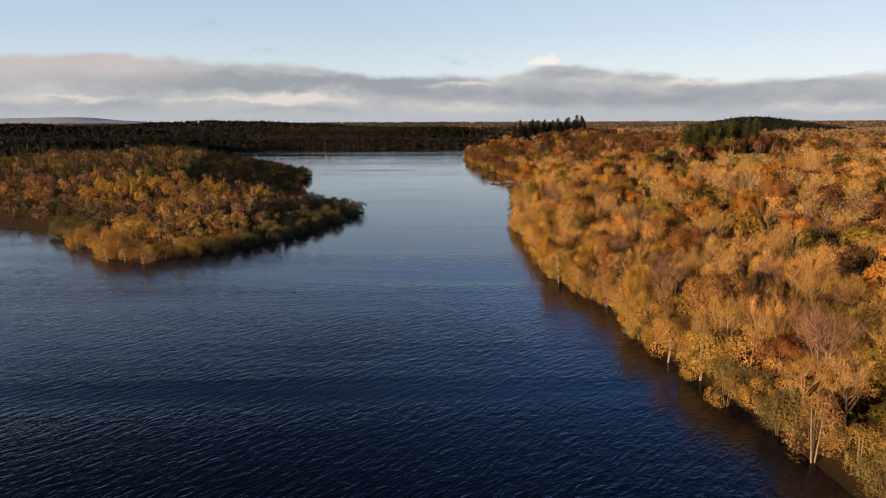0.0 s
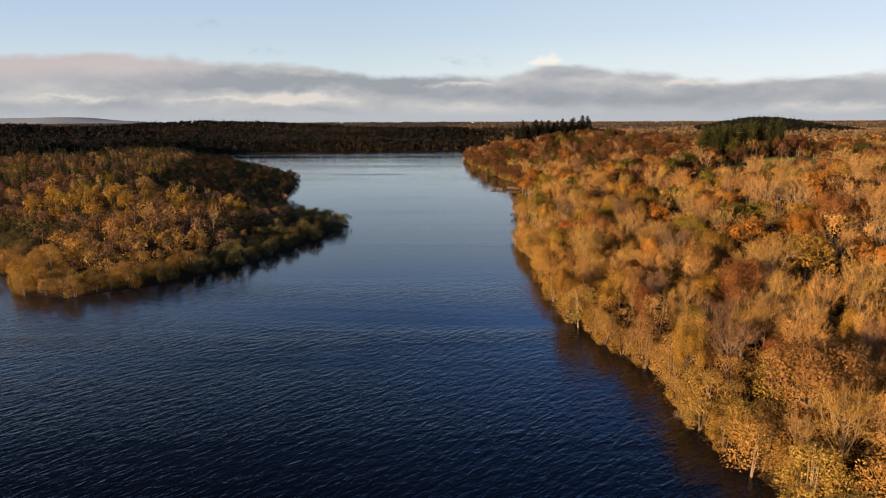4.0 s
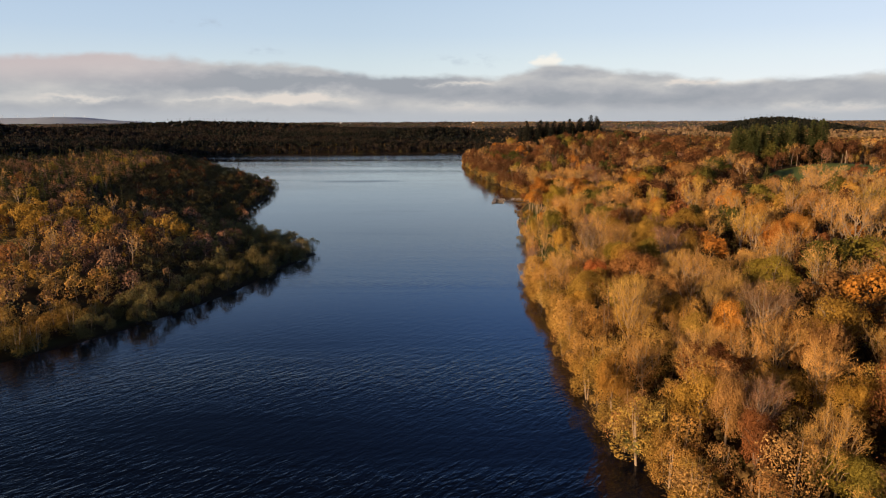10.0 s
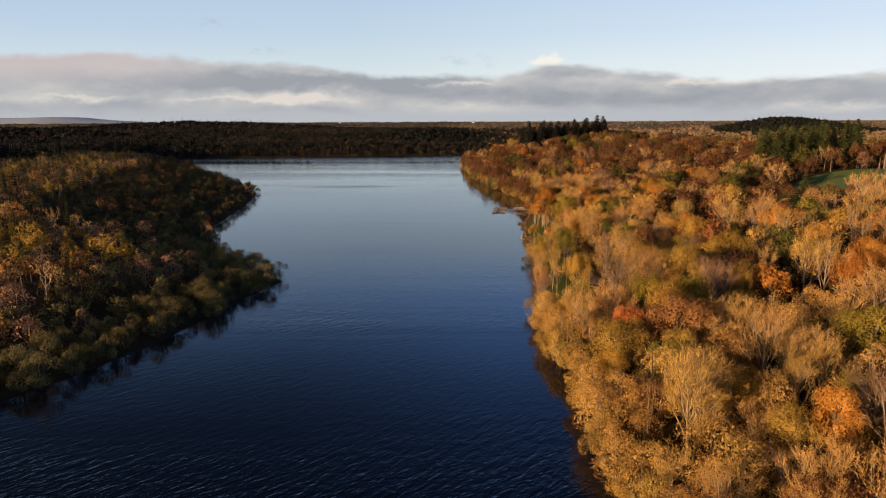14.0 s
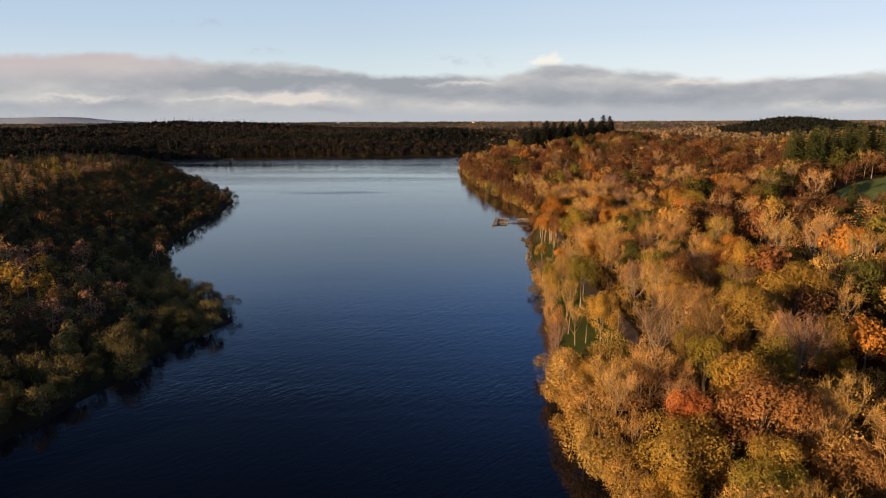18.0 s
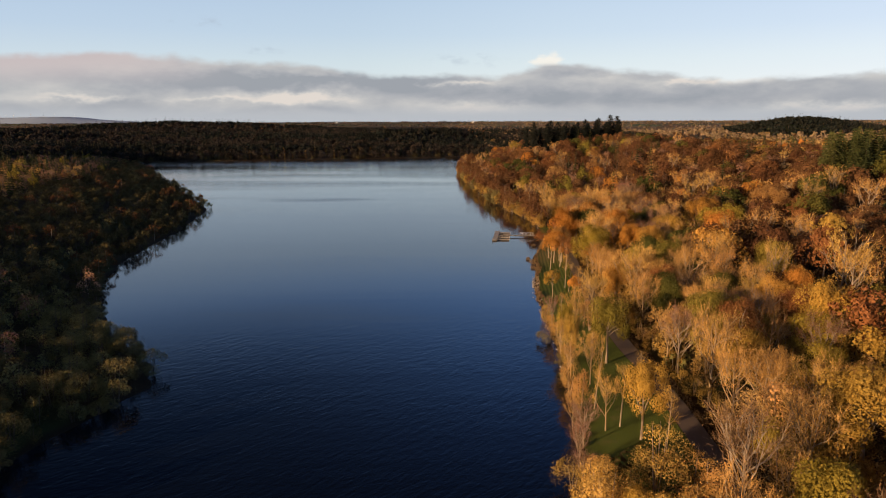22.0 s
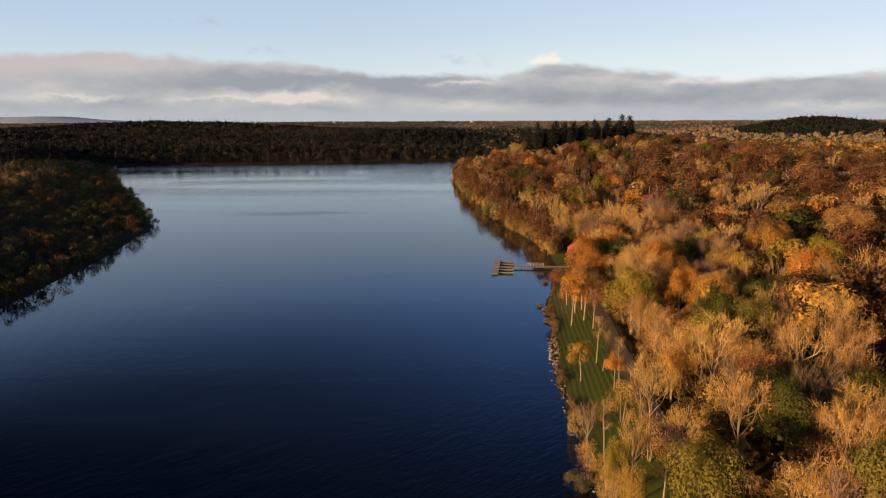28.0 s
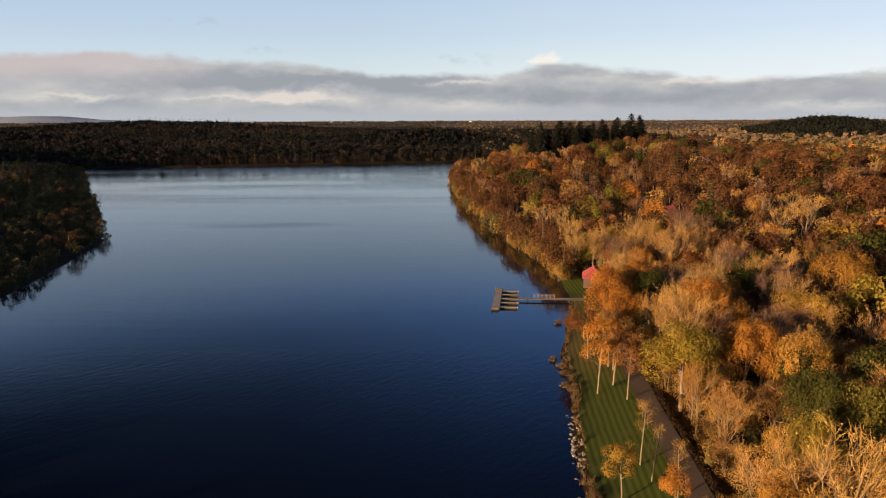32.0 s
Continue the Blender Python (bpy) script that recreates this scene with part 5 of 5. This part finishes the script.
# ------------------------------------------------------------------ boathouse
def boathouse():
    root = tagged(new("boathouse"), "small brown boarded boathouse with a red hipped roof", "building")
    z = height(59.4, 440)
    root.location = (59.6, 440.2, z)
    root.rotation_euler = (0, 0, radians(-12))
    wx, wy, hz = 5.3, 6.4, 2.6
    bm = bmesh.new()
    box(bm, (wx, wy, hz + 0.8), (0, 0, hz / 2 - 0.4))
    wall = part("wall", bm_mesh("wall", bm, M["shedwall"]), root)
    k = 22
    for i in range(k):
        bm = bmesh.new()
        box(bm, (wx / k - 0.03, 0.04, hz), (-wx / 2 + (i + 0.5) * wx / k, -wy / 2 - 0.022, hz / 2), bevel=0.006)
        part("board", bm_mesh("board", bm, M["shedwall"]), wall)
    for i in range(26):
        bm = bmesh.new()
        box(bm, (0.04, wy / 26 - 0.03, hz), (-wx / 2 - 0.022, -wy / 2 + (i + 0.5) * wy / 26, hz / 2), bevel=0.006)
        part("board", bm_mesh("board", bm, M["shedwall"]), wall)
    ov, rise, ridge = 0.45, 2.5, 1.4
    x, y = wx / 2 + ov, wy / 2 + ov
    V = [(-x, -y, hz), (x, -y, hz), (x, y, hz), (-x, y, hz), (0, -ridge, hz + rise), (0, ridge, hz + rise)]
    V += [(a, b, c - 0.14) for a, b, c in V]
    faces = [(0, 1, 4), (1, 2, 5, 4), (2, 3, 5), (3, 0, 4, 5)]
    me = bpy.data.meshes.new("roof")
    me.from_pydata(V, [], faces + [tuple(q + 6 for q in reversed(f)) for f in faces] + [(0, 6, 7, 1), (1, 7, 8, 2), (2, 8, 9, 3), (3, 9, 6, 0)])
    me.materials.append(M["redroof"])
    roof = part("roof", me, root, "red metal sheet roof")
    for i in range(-6, 7):
        t = i / 6.5
        bm = bmesh.new()
        lng = math.hypot(x, rise) * (1 - max(0, abs(t) * y - ridge) / (y - ridge) * 0.98)
        run = lng / math.hypot(x, rise)
        box(bm, (lng, 0.05, 0.04), (-x + x * run / 2, t * y, hz + rise * run / 2 + 0.02), ry=-math.atan2(rise, x))
        part("seam", bm_mesh("seam", bm, M["redroof"]), roof)
    bm = bmesh.new()
    box(bm, (0.2, 2 * ridge + 0.2, 0.1), (0, 0, hz + rise + 0.03), bevel=0.03)
    part("ridge_cap", bm_mesh("ridge_cap", bm, M["redroof"]), roof)
    bm = bmesh.new()
    box(bm, (2.0, 0.06, 2.1), (0.7, -wy / 2 - 0.075, 1.05), bevel=0.01)
    part("door", bm_mesh("door", bm, M["door"]), root, "dark double door")
    return root


boathouse()

# ------------------------------------------------------------------ stones, reeds, islets, hedge
def rock(seed, s):
    rng = random.Random(seed)
    bm = bmesh.new()
    bmesh.ops.create_icosphere(bm, subdivisions=2, radius=s)
    for v in bm.verts:
        v.co *= rng.uniform(0.75, 1.15)
        v.co.z *= 0.65
    return bm_mesh("stone", bm, M["stone"])


rocks = [rock(i, 0.5) for i in range(5)]
rk = random.Random(9)
for i in range(104):
    y = rk.uniform(290, 392) if i < 56 else rk.uniform(350, 366)
    x = float(shore_x(y)) + rk.uniform(-0.9, 1.1)
    s = rk.uniform(0.22, 0.6) * (1.25 if 352 < y < 362 else 1.0)
    ob = new("stone", rocks[rk.randrange(5)])
    ob.matrix_basis = Matrix.LocRotScale((x, y, max(height(x, y), -0.1) + 0.05 * s), Euler((0, 0, rk.uniform(0, 6.28))), (s, s * rk.uniform(0.7, 1.2), s))
    tagged(ob, "rough grey-tan stone on the lake edge", "stone", "stones along the lawn's edge")


pale = [rock(20 + i, 0.5) for i in range(3)]
for me in pale:
    me.materials[0] = M["palestone"]
for i in range(8):
    y = rk.uniform(353.5, 361.5)
    x = float(shore_x(y)) + rk.uniform(-0.7, 0.4)
    s = rk.uniform(0.4, 0.85)
    ob = new("stone", pale[rk.randrange(3)])
    ob.matrix_basis = Matrix.LocRotScale((x, y, 0.12 * s), Euler((0, 0, rk.uniform(0, 6.28))), (s, s * rk.uniform(0.7, 1.2), s))
    tagged(ob, "pale grey boulder at the water's edge", "stone", "stones along the lawn's edge")


def reeds(seed, count, rows):
    rng, s = np.random.default_rng(seed), Shape()
    for x, y, r in rows:
        n = int(count * r)
        c = np.stack([x + rng.normal(size=n) * r * 0.45, y + rng.normal(size=n) * r * 0.45, np.zeros(n)], 1)
        c[:, 2] = np.maximum(ground_height(c[:, 0], c[:, 1]), -0.05)
        s.slivers(rng, c, unit(rng.normal(size=(n, 3)) * 0.45 + (0, 0, 1)), 0.8, 0.08)
    return s.arrays()


er = random.Random(33)
edge = [(float(shore_x(y)) + er.uniform(-0.1, 1.1), y + er.uniform(-1, 1), er.uniform(0.1, 0.7) * (0.55 + 0.45 * math.sin(y * 0.31 + 2 * math.sin(y * 0.13))) * (1.0 if y < 384 else 0.45))
        for y in np.arange(262, 428, 0.5)]
V, F, K = reeds(71, 110, edge)
tagged(new("reed_fringe", soup("reed_fringe", V, F, [M["reed"]])), "dry tan reeds and grass along the water's edge", "reeds", kind="stuff")


def islet(x, y, s):
    root = tagged(new("islet"), "tiny islet of stones and dry brown scrub in the lake", "islet", "islets by the lawn")
    root.location = (x, y, 0)
    rng, sh = np.random.default_rng(int(x * 10)), Shape()
    q = sphere_points(rng, 240)
    q[:, 2] = np.abs(q[:, 2])
    q *= (1 + 0.5 * np.sin(q[:, :1] * 5 + x * 7) * np.cos(q[:, 1:2] * 4 + y))
    sh.slivers(rng, q * (0.7 * s, 0.5 * s, 0.35) * rng.uniform(0.3, 1, (240, 1)), unit(q + (0, 0, 0.6)), 0.7, 0.09)
    V, F, K = sh.arrays()
    part("scrub", soup("scrub", V, F, [M["reed"]]), root)
    for k in range(4):
        st = part("stone", rocks[k], root)
        st.location = (rng.uniform(-0.8, 0.8) * s, rng.uniform(-0.5, 0.5) * s, -0.02)
        st.scale = (0.45, 0.45, 0.4)
    return root


for x, y, s in ((44.8, 410, 1.05), (39.9, 388.4, 0.6), (40.9, 385.0, 1.0), (41.1, 381.6, 1.5), (39.9, 376.6, 0.8)):
    islet(x, y, s)

hs = Shape()
hr = np.random.default_rng(81)
for y in np.arange(258, 420, 0.8):
    x = float(path_x(y)) + 2.0 + 0.12 * math.sin(y * 0.9)
    c = np.stack([x + hr.normal(size=60) * 0.22, y + hr.normal(size=60) * 0.4, height(x, y) + hr.uniform(0.05, 0.95, 60)], 1)
    hs.leaves(hr, c, 0.16, 0.11)
V, F, K = hs.arrays()
M["hedge"] = foliage("hedge_leaves", [(0, (0.022, 0.016, 0.010)), (1, (0.042, 0.028, 0.016))])
tagged(new("low_hedge", soup("low_hedge", V, F, [M["hedge"]])), "low clipped dark hedge along the lane", "hedge", kind="stuff")


def cottage():
    root = tagged(new("cottage"), "small dark cottage with a red tiled roof among the trees", "house")
    x, y = COTTAGE
    root.location, root.rotation_euler = (x, y, height(x, y)), (0, 0, radians(12))
    root.scale = (0.62, 0.62, 0.72)
    bm = bmesh.new()
    box(bm, (6.4, 5.2, 5.6), (0, 0, 2.4))
    wall = part("wall", bm_mesh("wall", bm, M["shedwall"]), root)
    for k in (-1.6, 1.6):
        bm = bmesh.new()
        box(bm, (1.0, 0.1, 1.2), (k, -2.63, 3.6))
        part("window", bm_mesh("window", bm, M["door"]), wall)
    me = bpy.data.meshes.new("roof")
    me.from_pydata([(-3.6, -3.0, 5.0), (3.6, -3.0, 5.0), (3.6, 3.0, 5.0), (-3.6, 3.0, 5.0), (-3.6, 0, 7.6), (3.6, 0, 7.6)], [], [(0, 1, 5, 4), (2, 3, 4, 5), (0, 4, 3), (1, 2, 5), (3, 2, 1, 0)])
    me.materials.append(M["redroof"])
    roof = part("roof", me, root, "red tiled gable roof")
    bm = bmesh.new()
    box(bm, (0.6, 0.6, 1.6), (2.2, 0.3, 7.8), bevel=0.03)
    part("chimney", bm_mesh("chimney", bm, M["shedwall"]), roof)


cottage()

# a pale fallen tree at the waterside
fall = Shape()
fr_ = np.random.default_rng(91)
fall.tube([(41.5, 124, 1.0), (38.5, 121.5, 0.5), (36.4, 120.4, 0.15)], (0.22, 0.15, 0.05), 6)
k = fr_.uniform(0.2, 1, (300, 1))
c = np.array((41.0, 123.5, 0.9)) * (1 - k) + np.array((36.2, 120.2, 0.35)) * k + fr_.normal(size=(300, 3)) * (0.5, 0.5, 0.25)
fall.slivers(fr_, c, unit(fr_.normal(size=(300, 3)) + (-0.8, -0.5, 0.5)), 1.0, 0.05, 0)
V, F, K = fall.arrays()
tagged(new("fallen_tree", soup("fallen_tree", V, F, [M["palebark"]])), "pale dead tree fallen towards the water", "fallen tree")

# ------------------------------------------------------------------ far distance
mx = np.linspace(-3900, -1700, 45)
my = np.linspace(4300, 4950, 9)


def moor_height(x, y):
    ridge_z = 66 * np.exp(-((x + 3000) / 560) ** 2) + 22 * np.exp(-((x + 2350) / 420) ** 2) + 5 * np.sin(x * 0.011) * np.exp(-((x + 2900) / 700) ** 2)
    return ridge_z * smooth(4300, 4700, y) + 5


tagged(new("backdrop", grid_mesh("backdrop", mx, my, moor_height, M["moor"])), "long moorland ridge on the horizon, tinted blue-grey for haze", "hill", kind="structure")


def farmhouse(x, y, s, turn):
    root = tagged(new("farmhouse"), "distant white farmhouse with a grey slate roof", "house", "farmhouses on the plain")
    root.location, root.rotation_euler = (x, y, height(x, y)), (0, 0, turn)
    root.scale = (s, s, s)
    bm = bmesh.new()
    box(bm, (14, 7, 6), (0, 0, 2.5))
    wl = part("wall", bm_mesh("wall", bm, M["white"]), root)
    for k in range(4):
        bm = bmesh.new()
        box(bm, (1.2, 0.1, 1.5), (-4.8 + 3.2 * k, -3.53, 3.6))
        part("window", bm_mesh("window", bm, M["slate"]), wl)
    me = bpy.data.meshes.new("roof")
    me.from_pydata([(-7.3, -3.9, 5.4), (7.3, -3.9, 5.4), (7.3, 3.9, 5.4), (-7.3, 3.9, 5.4), (-7.3, 0, 8.6), (7.3, 0, 8.6)], [], [(0, 1, 5, 4), (2, 3, 4, 5), (0, 4, 3), (1, 2, 5), (3, 2, 1, 0)])
    me.materials.append(M["slate"])
    part("roof", me, root)


fh = random.Random(12)
for x, y in ((-1530, 3600), (-1480, 3650), (-1240, 3500), (-1190, 3560), (-1050, 3900), (-640, 4100), (-560, 3950), (180, 4000), (1950, 3900), (2100, 4100), (-1900, 3800)):
    farmhouse(x, y, fh.uniform(0.9, 1.4), fh.uniform(0, 3))


def turbine(x, y, high, turn):
    root = tagged(new("wind_turbine"), "tiny white wind turbine on the far moor", "wind turbine", "turbines on the moor")
    z = float(moor_height(np.array([x]), np.array([y]))[0])
    root.location, root.rotation_euler = (x, y, z - 1), (0, 0, turn)
    bm = bmesh.new()
    bmesh.ops.create_cone(bm, cap_ends=True, segments=10, radius1=high * 0.04, radius2=high * 0.022, depth=high, matrix=Matrix.Translation((0, 0, high / 2)))
    part("tower", bm_mesh("tower", bm, M["white"]), root)
    bm = bmesh.new()
    box(bm, (high * 0.05, high * 0.12, high * 0.05), (0, 0, high), bevel=high * 0.01)
    part("nacelle", bm_mesh("nacelle", bm, M["white"]), root)
    for k in range(3):
        bm = bmesh.new()
        box(bm, (high * 0.03, high * 0.015, high * 0.5), (0, 0, high * 0.26), bevel=high * 0.005)
        bmesh.ops.transform(bm, matrix=Matrix.Translation((0, -high * 0.07, high)) @ Matrix.Rotation(turn + k * 2.094, 4, "Y"), verts=bm.verts)
        part("blade", bm_mesh("blade", bm, M["white"]), root)


for k in range(7):
    turbine(-3180 + 95 * k + 20 * math.sin(k * 2.3), 4720 + 15 * math.cos(k), 19, 0.4 * k)
